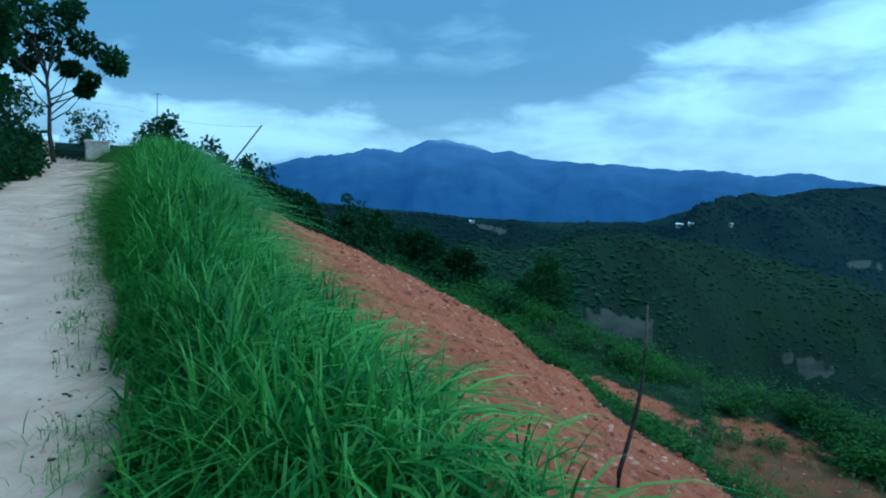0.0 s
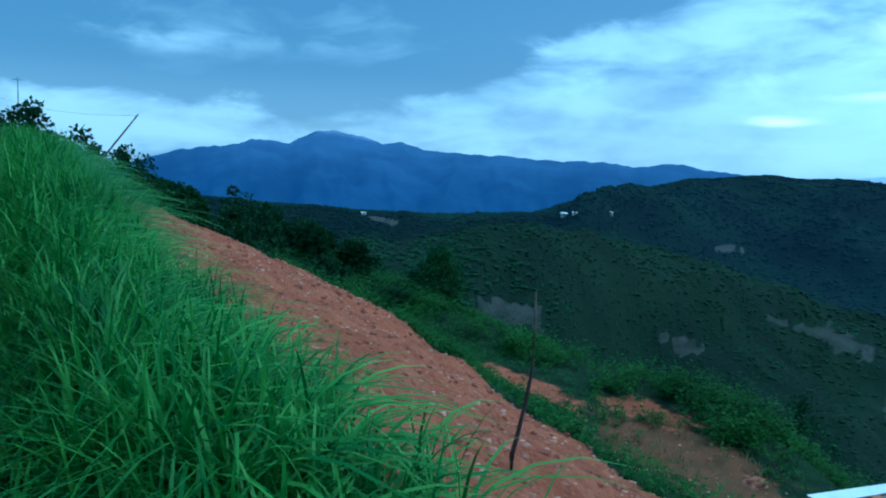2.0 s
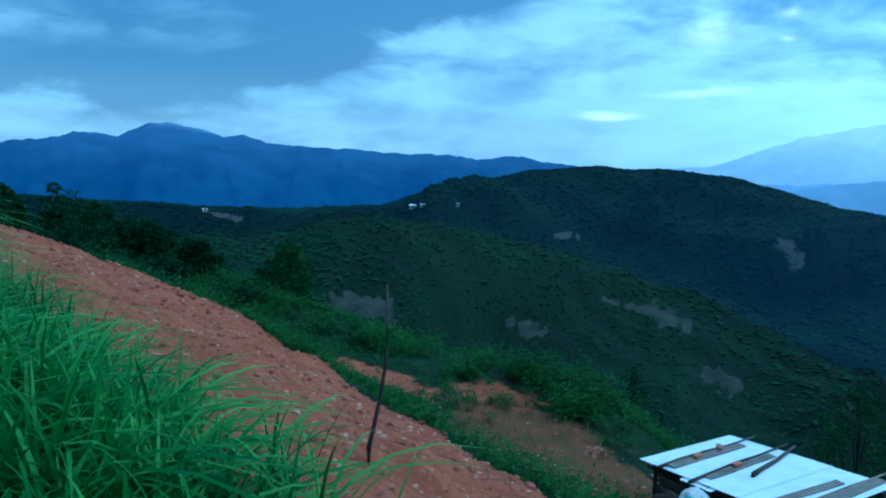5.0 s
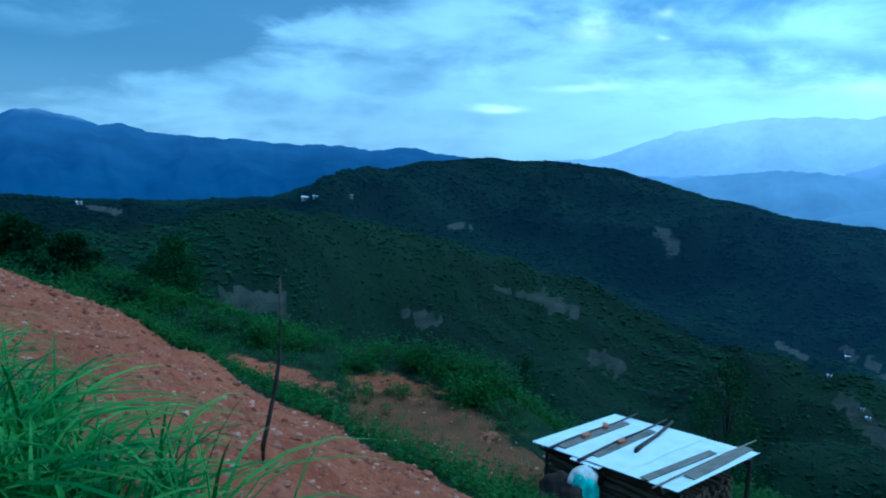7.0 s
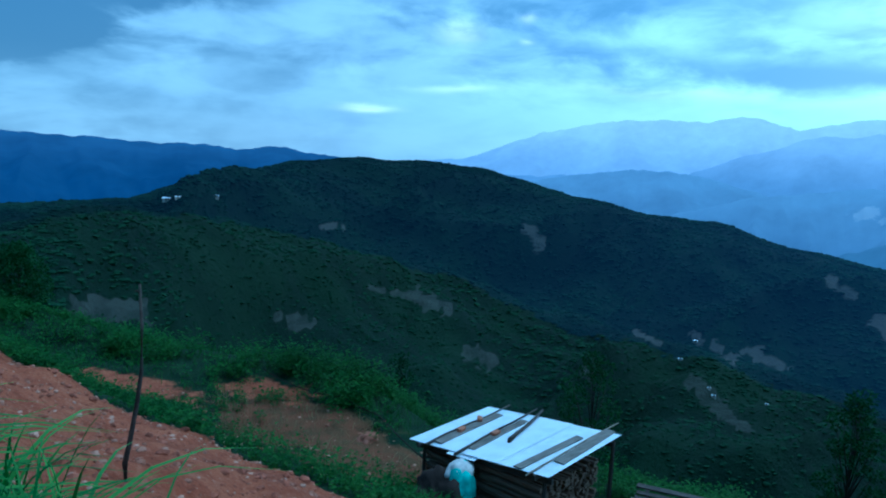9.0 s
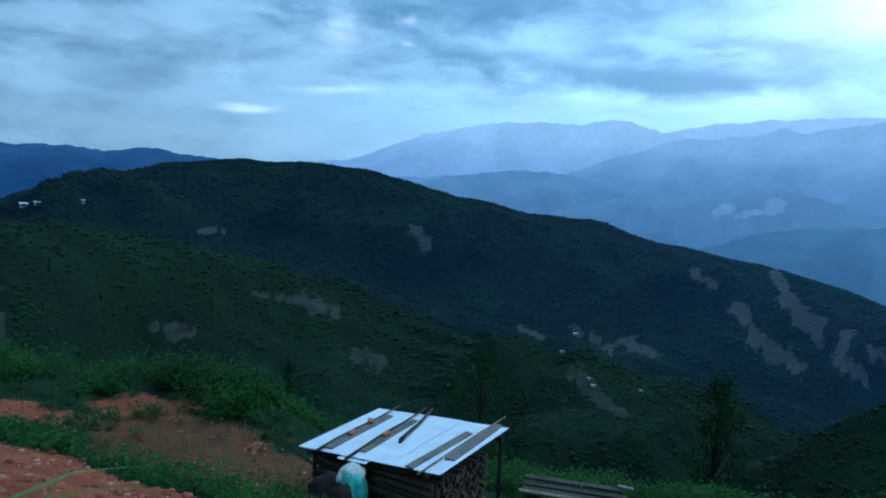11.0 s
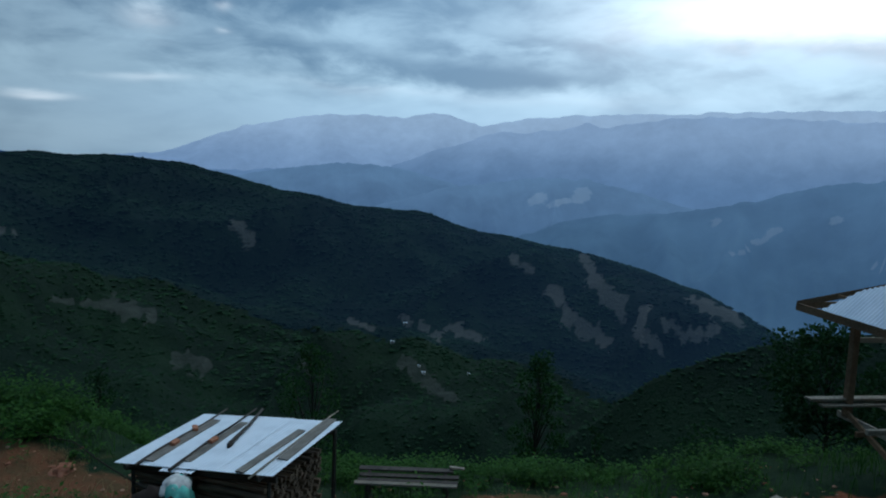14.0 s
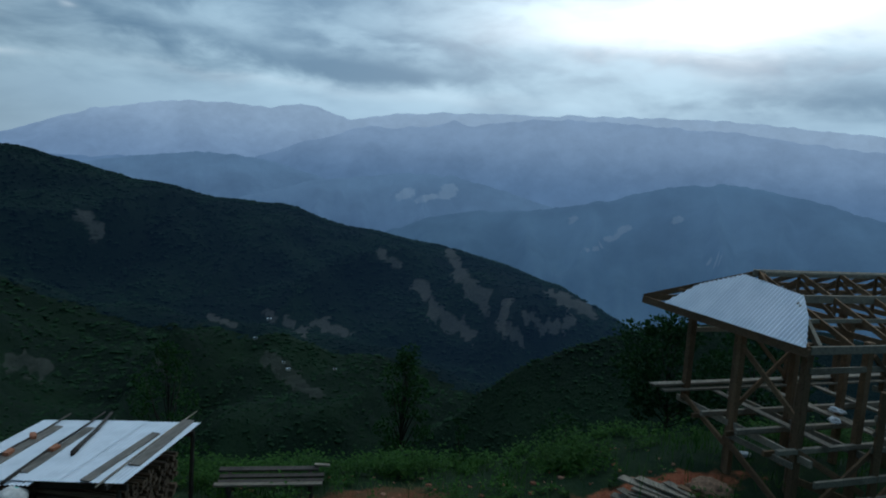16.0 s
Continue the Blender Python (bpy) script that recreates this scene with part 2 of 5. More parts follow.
def stone_build(t):
    r = nd(t, "ShaderNodeNewGeometry").outputs["Random Per Island"]
    n = noise_of(t, coords(t), 20.0, 4)
    col = mix(t, step(t, r, 0.3, 0.9), (0.28, 0.085, 0.042), (0.58, 0.31, 0.20))
    col = mix(t, times_t(t, n, 0.5), col, (0.46, 0.27, 0.18))
    return surface(t, col, 0.95, n, 0.5, 0.01, spec=0.1)


def cover_build(t):
    n = noise_of(t, coords(t), 5.0, 5)
    return surface(t, mix(t, n, (0.02, 0.016, 0.014), (0.06, 0.042, 0.032)), 0.9, n, 0.8, 0.03, spec=0.1)


def plain(c, rough=0.8, vary=0.25, scale=8.0, strength=0.3):
    def build(t):
        n = noise_of(t, coords(t), scale, 5)
        col = mix(t, step(t, n, 0.3, 0.7), tuple((1 - vary) * v for v in c), tuple((1 + vary) * v for v in c))
        return surface(t, col, rough, n, strength, 0.01)
    return build


M_GROUND = material("soil", ground_build)
M_GRASS = material("grass_blade", leaf((0.022, 0.115, 0.012), (0.175, 0.40, 0.060), 0.32, 0.3, 0.6, 0.22))
M_HERB = material("herb_leaf", leaf((0.022, 0.080, 0.012), (0.085, 0.19, 0.030), 0.5))
M_STRAW = material("dry_stalk", leaf((0.20, 0.15, 0.06), (0.36, 0.28, 0.14), 0.7))
M_TREE = material("tree_leaf", leaf((0.012, 0.040, 0.014), (0.034, 0.085, 0.024), 0.5))
M_BUSH = material("bush_leaf", leaf((0.016, 0.055, 0.014), (0.050, 0.120, 0.028), 0.5))
M_FOREST = material("forest_crown", leaf((0.016, 0.040, 0.018), (0.024, 0.055, 0.023), 0.9, 0.0, 0.012))
def far_forest(k):
    """Woods near a kilometre off, blue haze painted as a faint glow; k lifts the crowns' colour to offset their shaded
    sides.
    """
    def build(t):
        n = noise_of(t, coords(t), 0.012, 5)
        f = nd(t, "ShaderNodeAttribute", attr="field").outputs["Fac"]
        grain = noise_of(t, coords(t, (0.05, 0.05, 0.3)), 1.0, 5)
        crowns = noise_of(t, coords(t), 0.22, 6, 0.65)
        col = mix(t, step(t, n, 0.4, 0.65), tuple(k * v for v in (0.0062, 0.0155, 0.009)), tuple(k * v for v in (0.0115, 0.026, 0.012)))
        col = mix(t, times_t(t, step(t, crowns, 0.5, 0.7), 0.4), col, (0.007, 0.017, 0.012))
        col = mix(t, times_t(t, step(t, mth(t, "ADD", f, mth(t, "MULTIPLY", mth(t, "SUBTRACT", grain, 0.5), 1.2)), 0.3, 0.7), 0.7), col, (0.095, 0.09, 0.074))
        b = surface(t, col, 0.95, crowns, 0.9, 3.0, spec=0.05)
        # painted haze: bluish glow, stronger with distance and towards the sun side
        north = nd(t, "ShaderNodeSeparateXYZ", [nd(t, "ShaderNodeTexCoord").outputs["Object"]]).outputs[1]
        haze_strength = nd(t, "ShaderNodeMapRange", {0: north, 1: 900.0, 2: 60.0, 3: 0.4, 4: 1.6}).outputs[0]
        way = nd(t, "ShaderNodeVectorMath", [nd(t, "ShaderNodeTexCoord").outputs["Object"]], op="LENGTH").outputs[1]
        haze_strength = times_t(t, haze_strength, nd(t, "ShaderNodeMapRange", {0: way, 1: 180.0, 2: 1000.0, 3: 0.1, 4: 1.0}).outputs[0])
        e = nd(t, "ShaderNodeEmission", {"Color": (0.0055, 0.0135, 0.029, 1), "Strength": haze_strength})
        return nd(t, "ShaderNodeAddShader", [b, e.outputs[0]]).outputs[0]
    return build


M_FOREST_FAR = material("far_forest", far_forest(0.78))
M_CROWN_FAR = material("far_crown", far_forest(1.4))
M_BARK = material("bark", plain((0.055, 0.042, 0.032), 0.9, 0.4, 12.0, 0.8))
M_SHEET = material("corrugated_zinc", sheet_build)
def new_sheet_build(t):
    n = noise_of(t, coords(t), 2.0, 5)
    col = mix(t, step(t, n, 0.35, 0.7), (0.90, 0.91, 0.93), (0.80, 0.82, 0.85))
    return surface(t, col, 0.42, n, 0.05, 0.002, metal=0.4, spec=0.6)


M_NEW_SHEET = material("new_zinc", new_sheet_build)
M_STONE = material("loose_stone", stone_build)
M_GREY_WOOD = material("weathered_wood", wood((0.20, 0.16, 0.115), (0.37, 0.30, 0.215)))
M_ROOF_PLANK = material("silvered_plank", wood((0.13, 0.11, 0.088), (0.24, 0.205, 0.165)))
M_DARK_WOOD = material("dark_wood", wood((0.05, 0.038, 0.03), (0.11, 0.085, 0.065)))
M_BROWN_WOOD = material("brown_timber", wood((0.15, 0.085, 0.043), (0.29, 0.165, 0.085)))
M_LOG = material("firewood_bark", wood((0.10, 0.06, 0.038), (0.24, 0.15, 0.09)))
M_BRICK = material("red_brick", plain((0.42, 0.17, 0.09), 0.9, 0.25, 25.0))
M_TARP = material("green_tarp", plain((0.16, 0.50, 0.40), 0.6, 0.35, 5.0))
M_SACK = material("white_sack", plain((0.66, 0.62, 0.56), 0.7, 0.15, 14.0))
M_BLACK = material("black_sheeting", cover_build)
M_BURLAP = material("brown_burlap", plain((0.26, 0.15, 0.09), 0.95, 0.35, 18.0))
M_WALL = material("pale_plaster", plain((0.55, 0.47, 0.38), 0.9, 0.2, 4.0))
M_WHITE = material("white_paint", plain((0.75, 0.75, 0.75), 0.6, 0.08, 4.0))
M_METAL = material("grey_metal", plain((0.25, 0.26, 0.27), 0.5, 0.2, 10.0))
# far ranges: own colour, then painted haze glow at foot and top
M_RANGE = material("hazy_blue_mountain", distant((0.010, 0.018, 0.026), (0.018, 0.054, 0.150), (0.045, 0.105, 0.235), -150.0, 110.0, 78.0))
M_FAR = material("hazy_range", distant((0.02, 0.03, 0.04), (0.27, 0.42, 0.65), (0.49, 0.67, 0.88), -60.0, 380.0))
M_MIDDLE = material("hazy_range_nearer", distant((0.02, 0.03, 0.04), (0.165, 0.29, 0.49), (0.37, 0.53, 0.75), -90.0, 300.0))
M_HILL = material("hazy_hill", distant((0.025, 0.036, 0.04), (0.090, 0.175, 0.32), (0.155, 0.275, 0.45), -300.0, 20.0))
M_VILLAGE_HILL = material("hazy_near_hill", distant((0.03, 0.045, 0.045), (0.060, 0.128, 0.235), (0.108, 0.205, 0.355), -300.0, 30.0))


# ---- mesh helpers ----
def mesh_object(name, verts, faces, mat, parent=None, label="", smooth=False):
    me = bpy.data.meshes.new(name)
    me.from_pydata([tuple(v) for v in verts] if not isinstance(verts, np.ndarray) else verts.tolist(), [], faces if not isinstance(faces, np.ndarray) else faces.tolist())
    me.materials.append(mat)
    if smooth:
        me.polygons.foreach_set("use_smooth", [True] * len(me.polygons))
    me.update()
    ob = new(name, me)
    if parent is not None:
        ob.parent = parent
    if label:
        ob["label"] = label
    return ob


def part(name, bm, mat, parent=None, label="", smooth=False):
    me = bpy.data.meshes.new(name)
    bm.to_mesh(me)
    bm.free()
    me.materials.append(mat)
    if smooth:
        me.polygons.foreach_set("use_smooth", [True] * len(me.polygons))
    ob = new(name, me)
    if parent is not None:
        ob.parent = parent
    if label:
        ob["label"] = label
    return ob


def thing(name, label, category, m=None, group="", kind=""):
    ob = new(name)
    ob.empty_display_size = 0.2
    if m is not None:
        ob.matrix_basis = m
    return tagged(ob, label, category, group, kind)


def beam_bm(a, b, w, h, bm=None, wob=0.004, rng=random):
    """A sawn timber from a to b, w wide and h deep, with slightly uneven, bevelled edges."""
    bm = bm or bmesh.new()
    a, b = Vector(a), Vector(b)
    d = b - a
    m = Matrix.Translation((a + b) / 2) @ d.to_track_quat("X", "Z").to_matrix().to_4x4() @ Matrix.Diagonal((d.length, w, h, 1))
    got = bmesh.ops.create_cube(bm, size=1.0, matrix=m)
    for v in got["verts"]:
        v.co += Vector((rng.uniform(-wob, wob), rng.uniform(-wob, wob), rng.uniform(-wob, wob)))
    edges = list({e for v in got["verts"] for e in v.link_edges})
    bmesh.ops.bevel(bm, geom=edges, offset=min(w, h) * 0.08, segments=1, affect="EDGES")
    return bm


def tube(points, radii, sides=7):
    """Verts and faces of a round tapered limb along points."""
    verts, faces = [], []
    pts = [Vector(p) for p in points]
    for i, p in enumerate(pts):
        d = (pts[min(i + 1, len(pts) - 1)] - pts[max(i - 1, 0)]).normalized()
        q = d.to_track_quat("Z", "Y")
        for k in range(sides):
            an = 2 * math.pi * k / sides
            verts.append(p + q @ Vector((math.cos(an), math.sin(an), 0)) * radii[i])
    for i in range(len(pts) - 1):
        for k in range(sides):
            k2 = (k + 1) % sides
            faces.append((i * sides + k, i * sides + k2, (i + 1) * sides + k2, (i + 1) * sides + k))
    faces.append(tuple(range(sides))[::-1])
    faces.append(tuple((len(pts) - 1) * sides + k for k in range(sides)))
    return verts, faces


def limb_bm(points, radii, sides=7):
    v, f = tube(points, radii, sides)
    bm = bmesh.new()
    bv = [bm.verts.new(p) for p in v]
    for q in f:
        bm.faces.new([bv[i] for i in q])
    return bm


# ---- the lie of the land ----
HEAD = radians(-26.0)  # bearing of the road
UX, UY = math.sin(HEAD), math.cos(HEAD)
NX, NY = UY, -UX


def on_road(s, n):
    return s * UX + n * NX, s * UY + n * NY


def smooth01(x, lo, hi):
    k = np.clip((x - lo) / (hi - lo), 0, 1)
    return k * k * (3 - 2 * k)


def hash2(i, j, seed):
    h = np.sin(i * 127.1 + j * 311.7 + seed * 74.7) * 43758.5453
    return h - np.floor(h)


def vnoise(x, y, seed=0):
    i, j = np.floor(x), np.floor(y)
    f, g = x - i, y - j
    f, g = f * f * (3 - 2 * f), g * g * (3 - 2 * g)
    a, b, c, d = hash2(i, j, seed), hash2(i + 1, j, seed), hash2(i, j + 1, seed), hash2(i + 1, j + 1, seed)
    return (a * (1 - f) + b * f) * (1 - g) + (c * (1 - f) + d * f) * g - 0.5


def fbm(x, y, octaves=4, seed=0):
    out, amp = 0.0, 1.0
    for o in range(octaves):
        out = out + amp * vnoise(x * 2 ** o, y * 2 ** o, seed + o)
        amp *= 0.5
    return out


def edge(s):
    """How far the road's outer edge swings right towards the bend."""
    return 1.2 * smooth01(np.asarray(s, float), 13, 36)


# skyline of the wooded ridge across the valley: bearing, height in degrees, distance
RIDGE_AZ = [-60, -16, -5, 8, 16.2, 20.4, 25.3, 28.9, 32.6, 40, 44.4, 48.7, 52, 57.8, 62.5, 65.2, 71.5, 76, 80.6, 85, 88.2, 91, 97, 104, 120, 170]
RIDGE_EL = [-2.5, -3.0, -3.75, -4.25, -3.75, -2.4, -1.25, -0.4, 0.0, 0.05, -0.38, -1.55, -2.2, -3.3, -3.45, -4.45, -5.5, -6.2, -7.3, -8.5, -9.9, -11.4, -13.5, -15, -16, -16]
RIDGE_R = [200, 230, 330, 460, 560, 700, 880, 1000, 1070, 1150, 1150, 1130, 1110, 1070, 1050, 1040, 1000, 960, 910, 860, 830, 800, 700, 600, 400, 300]
SPUR_AZ = [70, 78, 82, 86, 92, 98, 104, 112, 130, 170]
SPUR_EL = [-24, -18.5, -15.0, -12.8, -10.7, -9.6, -9.0, -9.0, -9.0, -9.0]


NEARER_AZ = [-60, 0, 8, 17, 24, 31, 40.5, 49.5, 57.5, 69, 75.5, 82, 90, 170]
NEARER_EL = [-6, -6, -5.6, -5.0, -5.6, -6.3, -9.0, -11.6, -12.6, -14.3, -15.6, -18, -24, -30]


def rise(k):
    k = np.clip(k, 0, 1)
    return 0.35 * k + 0.65 * k * k * (3 - 2 * k)


def land(x, y):
    """Height of the ground in metres; x and y may be arrays."""
    x, y = np.asarray(x, float), np.asarray(y, float)
    s, n = x * UX + y * UY, x * NX + y * NY
    r, a = np.hypot(x, y), np.degrees(np.arctan2(x, y))
    bend = np.where(s > 33, (s - 33) ** 2 / 26.0, 0.0)  # the road swings left at its far end
    nr = n + bend
    ne = nr - edge(s)
    grade = 0.02 * np.clip(s, -40, 60)
    road = grade + 0.03 * fbm(x * 0.5, y * 0.5, 3, 3) - 0.04 * np.exp(-((nr + 0.8) / 0.25) ** 2) - 0.04 * np.exp(-((nr + 2.2) / 0.25) ** 2)
    bank = grade + 2.8 * smooth01(-nr, 2.3, 5.0) * smooth01(s, 13, 22) * smooth01(48 - s, 0, 12) + 0.25 * fbm(x * 0.4, y * 0.4, 3, 5)
    berm = grade + (0.10 + 0.42 * smooth01(s, 7, 20)) * smooth01(ne, 0.05, 0.9) + 0.1 * fbm(x, y, 3, 7)
    toe = np.clip(-3.9 + 0.13 * s, -4.3, -2.15) + 0.25 * fbm(x * 0.3, y * 0.3, 3, 9)
    low = -5.0 + 0.015 * np.clip(s, -20, 30) + 1.0 * smooth01(-s, 3.5, 8.0) + 0.35 * fbm(x * 0.25, y * 0.25, 3, 11)
    z = np.where(nr < -2.9 + 0.65 * smooth01(s, 13, 22), bank, np.where(ne < 0.05, road, berm))
    k = np.clip((n - 1.45 - edge(s)) / (6.75 - edge(s)), 0, 1)
    slope = berm + (toe - berm) * (0.85 * k + 0.15 * k * k) + (0.24 * fbm(x * 0.8, y * 0.8, 5, 13) + 0.07 * fbm(s * 2.6, n * 0.7, 3, 14) + 0.035 * fbm(x * 5.0, y * 5.0, 3, 16)) * smooth01(n, 1.5, 3.0) + 0.16 * smooth01(s, 7, 14) * smooth01(k, 0.35, 0.85)
    z = np.where(n > 1.45 + edge(s), slope, z)
    z = np.where(n > 8.2, toe + 0.16 * smooth01(s, 7, 14) * smooth01(-n, -10.5, -8.2) + (low - toe) * smooth01(n, 7.6, 12.5), z)
    z = z - 0.2 * np.clip(n - 13.0, 0, 4) * smooth01(-s, -8, -3)
    z = z - 0.62 * np.clip(n - 16.0 - 1.5 * smooth01(s, 6, 11) - 1.2 * fbm(x * 0.15, y * 0.15, 2, 15), 0, None)
    # the valley and the ridge on its other side
    el, rr = np.interp(a, RIDGE_AZ, RIDGE_EL), np.interp(a, RIDGE_AZ, RIDGE_R)
    zr = EYE + rr * np.tan(np.radians(el)) - 1.8
    el2 = np.interp(a, NEARER_AZ, NEARER_EL)
    r1, r2, rv = 0.22 * rr, 0.48 * rr, 0.58 * rr
    z2 = EYE + r2 * np.tan(np.radians(el2))
    z1 = np.minimum(-0.36 * r1 - 18.0, z2 - 20.0)
    zv = np.minimum(EYE + rv * np.tan(np.radians(el2 - 1.6)), zr - 20.0)
    up_k = np.clip((r - rv) / (rr - rv), 0, 1)
    hill = z1 + (z2 - z1) * rise((r - r1) / (r2 - r1))
    hill = np.where(r > r2, z2 + (zv - z2) * rise((r - r2) / (rv - r2)), hill)
    hill = np.where(r > rv, zv + (zr - zv) * rise(up_k), hill)
    fore_k = np.clip((r - r1) / (r2 - r1), 0, 1)
    hill = np.where(r > rr, zr - 0.28 * (r - rr), hill)
    fold = 1.0 - np.abs(2 * fbm(a * 0.075 - r * 0.0030 + 0.5 * fbm(a * 0.08, r * 0.004, 2, 40), r * 0.0016, 3, 21))
    hill = hill + 0.105 * rr * (fold - 0.72) * (np.sin(np.pi * np.clip(up_k * 1.06, 0, 1)) ** 1.3 + 0.5 * np.sin(np.pi * fore_k) ** 1.3) + 0.012 * rr * fbm(x * 0.02, y * 0.02, 4, 23) * (1 - 0.75 * up_k ** 6)
    near_k = smooth01(r, 45, 0.20 * rr)
    far = np.minimum(z, 2) * 0 + hill
    down = np.maximum(z, z1)
    out = np.where(r < 45, z, down * (1 - near_k) + far * near_k)
    sp_el = np.interp(a, SPUR_AZ, SPUR_EL)
    spur = EYE + 320 * np.tan(np.radians(sp_el)) - np.abs(r - 320) * 0.42 + 5 * fbm(x * 0.02, y * 0.02, 4, 33) - 3
    out = np.where((a > 68) & (a < 176) & (r > 60), np.maximum(out, spur), out)
    return out


def land_at(x, y):
    return float(land(x, y))


def kinds(x, y):
    """Weights of road, red spoil and dry straw at a place."""
    s, n = x * UX + y * UY, x * NX + y * NY
    nr = n + np.where(s > 33, (s - 33) ** 2 / 26.0, 0.0)
    wig = 0.5 * fbm(x * 0.7, y * 0.7, 3, 51)
    road = smooth01(nr - 0.65 * smooth01(s, 13, 22), -3.1, -2.8) * smooth01(edge(s) - nr + wig * 0.5, -0.25, 0.0) * (np.hypot(x, y) < 90)
    spoil = smooth01(n - edge(s), 1.2, 1.8) * smooth01(-n + wig, -8.5, -7.9) * smooth01(s, -2.0, 1.0) * smooth01(-s, -34, -26)

    def spot(sc, nc, ws, wn):
        return np.exp(-(((s - sc) / ws) ** 2 + ((n - nc) / wn) ** 2) * (1 + wig))
    red = np.maximum.reduce([spot(14.6, 13.4, 2.3, 0.7), spot(11.4, 15.2, 1.7, 0.8), spot(16.5, 9.8, 2.0, 0.6), spot(-6.2, 12.0, 3.0, 0.6)])
    spoil = np.maximum(spoil, 0.95 * red)
    straw = 1.2 * np.maximum.reduce([spot(9.5, 13.6, 2.4, 1.5), spot(6.6, 12.8, 2.0, 1.3), spot(-1.8, 13.2, 1.4, 0.9)])
    return road, spoil, straw


# slips and ploughed strips down the far slopes: bearing and height of both ends, half width in degrees
SLIPS = [(73.4, -9.4, 75.2, -11.8, 0.45), (75.2, -11.8, 78.0, -13.2, 0.6), (75.8, -6.6, 77.0, -8.4, 0.4), (76.8, -8.4, 78.4, -9.9, 0.55), (78.4, -10.0, 79.3, -11.2, 0.4), (80.9, -10.3, 80.6, -12.2, 0.35), (80.6, -12.2, 82.2, -13.3, 0.4),
         (82.4, -11.1, 84.0, -12.0, 0.3), (84.0, -11.9, 86.2, -11.4, 0.45), (84.6, -9.3, 87.6, -10.4, 0.5), (70.0, -7.0, 71.4, -7.7, 0.35), (47.6, -4.9, 48.9, -6.6, 0.32), (61.2, -12.2, 64.2, -13.6, 0.32), (65.0, -12.9, 67.8, -13.7, 0.35),
         (61.6, -16.0, 63.4, -17.0, 0.5), (63.4, -17.4, 65.8, -18.6, 0.35), (27.6, -13.1, 29.8, -13.5, 0.5), (38.6, -11.0, 41.6, -11.9, 0.5), (12.8, -11.9, 17.0, -12.3, 0.8), (43.6, -15.2, 45.2, -16.0, 0.6), (30.6, -5.6, 32.6, -5.7, 0.14),
         (35.0, -10.6, 38.0, -11.0, 0.2), (53.0, -15.9, 53.8, -17.1, 0.3), (56.8, -12.6, 58.8, -13.2, 0.25), (3.4, -5.0, 5.4, -5.3, 0.2)]


def ground_sheet():
    az_list = np.concatenate([np.arange(-42, 115, 0.35), np.arange(115, 318, 2.9)])
    rad = np.concatenate([[0.0], np.geomspace(0.6, 45, 400), np.geomspace(45.8, 1700, 230), [2400, 4900]])
    A, R = np.meshgrid(np.radians(az_list), rad, indexing="ij")
    X, Y = R * np.sin(A), R * np.cos(A)
    Z = land(X, Y)
    Z[:, -2:] = -420.0
    na, nr = A.shape
    verts = np.stack([X, Y, Z], -1).reshape(-1, 3)
    i, j = np.meshgrid(np.arange(na), np.arange(nr - 1), indexing="ij")
    i2 = (i + 1) % na
    faces = np.stack([i * nr + j, i * nr + j + 1, i2 * nr + j + 1, i2 * nr + j], -1).reshape(-1, 4)
    ob = mesh_object("ground", verts, faces, M_GROUND, smooth=True)
    el = np.degrees(np.arctan2(Z - EYE, np.maximum(R, 0.1)))
    field = np.zeros_like(Z)
    az_deg = np.degrees(A)
    for i, (a0, e0, a1, e1, w) in enumerate(SLIPS):
        da, de = a1 - a0, e1 - e0
        k = np.clip(((az_deg - a0) * da + (el - e0) * de) / (da * da + de * de), 0, 1)
        off = np.hypot(az_deg - a0 - k * da, el - e0 - k * de) / w
        ragged = 1.9 * fbm(az_deg * 1.9 + 7 * i, el * 2.3, 4, 80 + i)
        field = np.maximum(field, np.where(R > 60, smooth01(1.7 - off + ragged, 0.1, 1.2), 0))
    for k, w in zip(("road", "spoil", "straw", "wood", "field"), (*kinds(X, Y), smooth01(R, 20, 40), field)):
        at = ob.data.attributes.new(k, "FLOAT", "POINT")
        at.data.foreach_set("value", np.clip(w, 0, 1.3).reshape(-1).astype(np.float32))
    # faces past the middle slopes take the woods with the painted haze glow
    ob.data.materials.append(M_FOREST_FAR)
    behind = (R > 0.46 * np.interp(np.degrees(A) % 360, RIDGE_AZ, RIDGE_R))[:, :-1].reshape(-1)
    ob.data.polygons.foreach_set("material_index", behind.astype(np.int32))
    return tagged(ob, "hillside of pale dirt road, red spoil slope and green terrace", "ground", kind="structure")


ground_sheet()


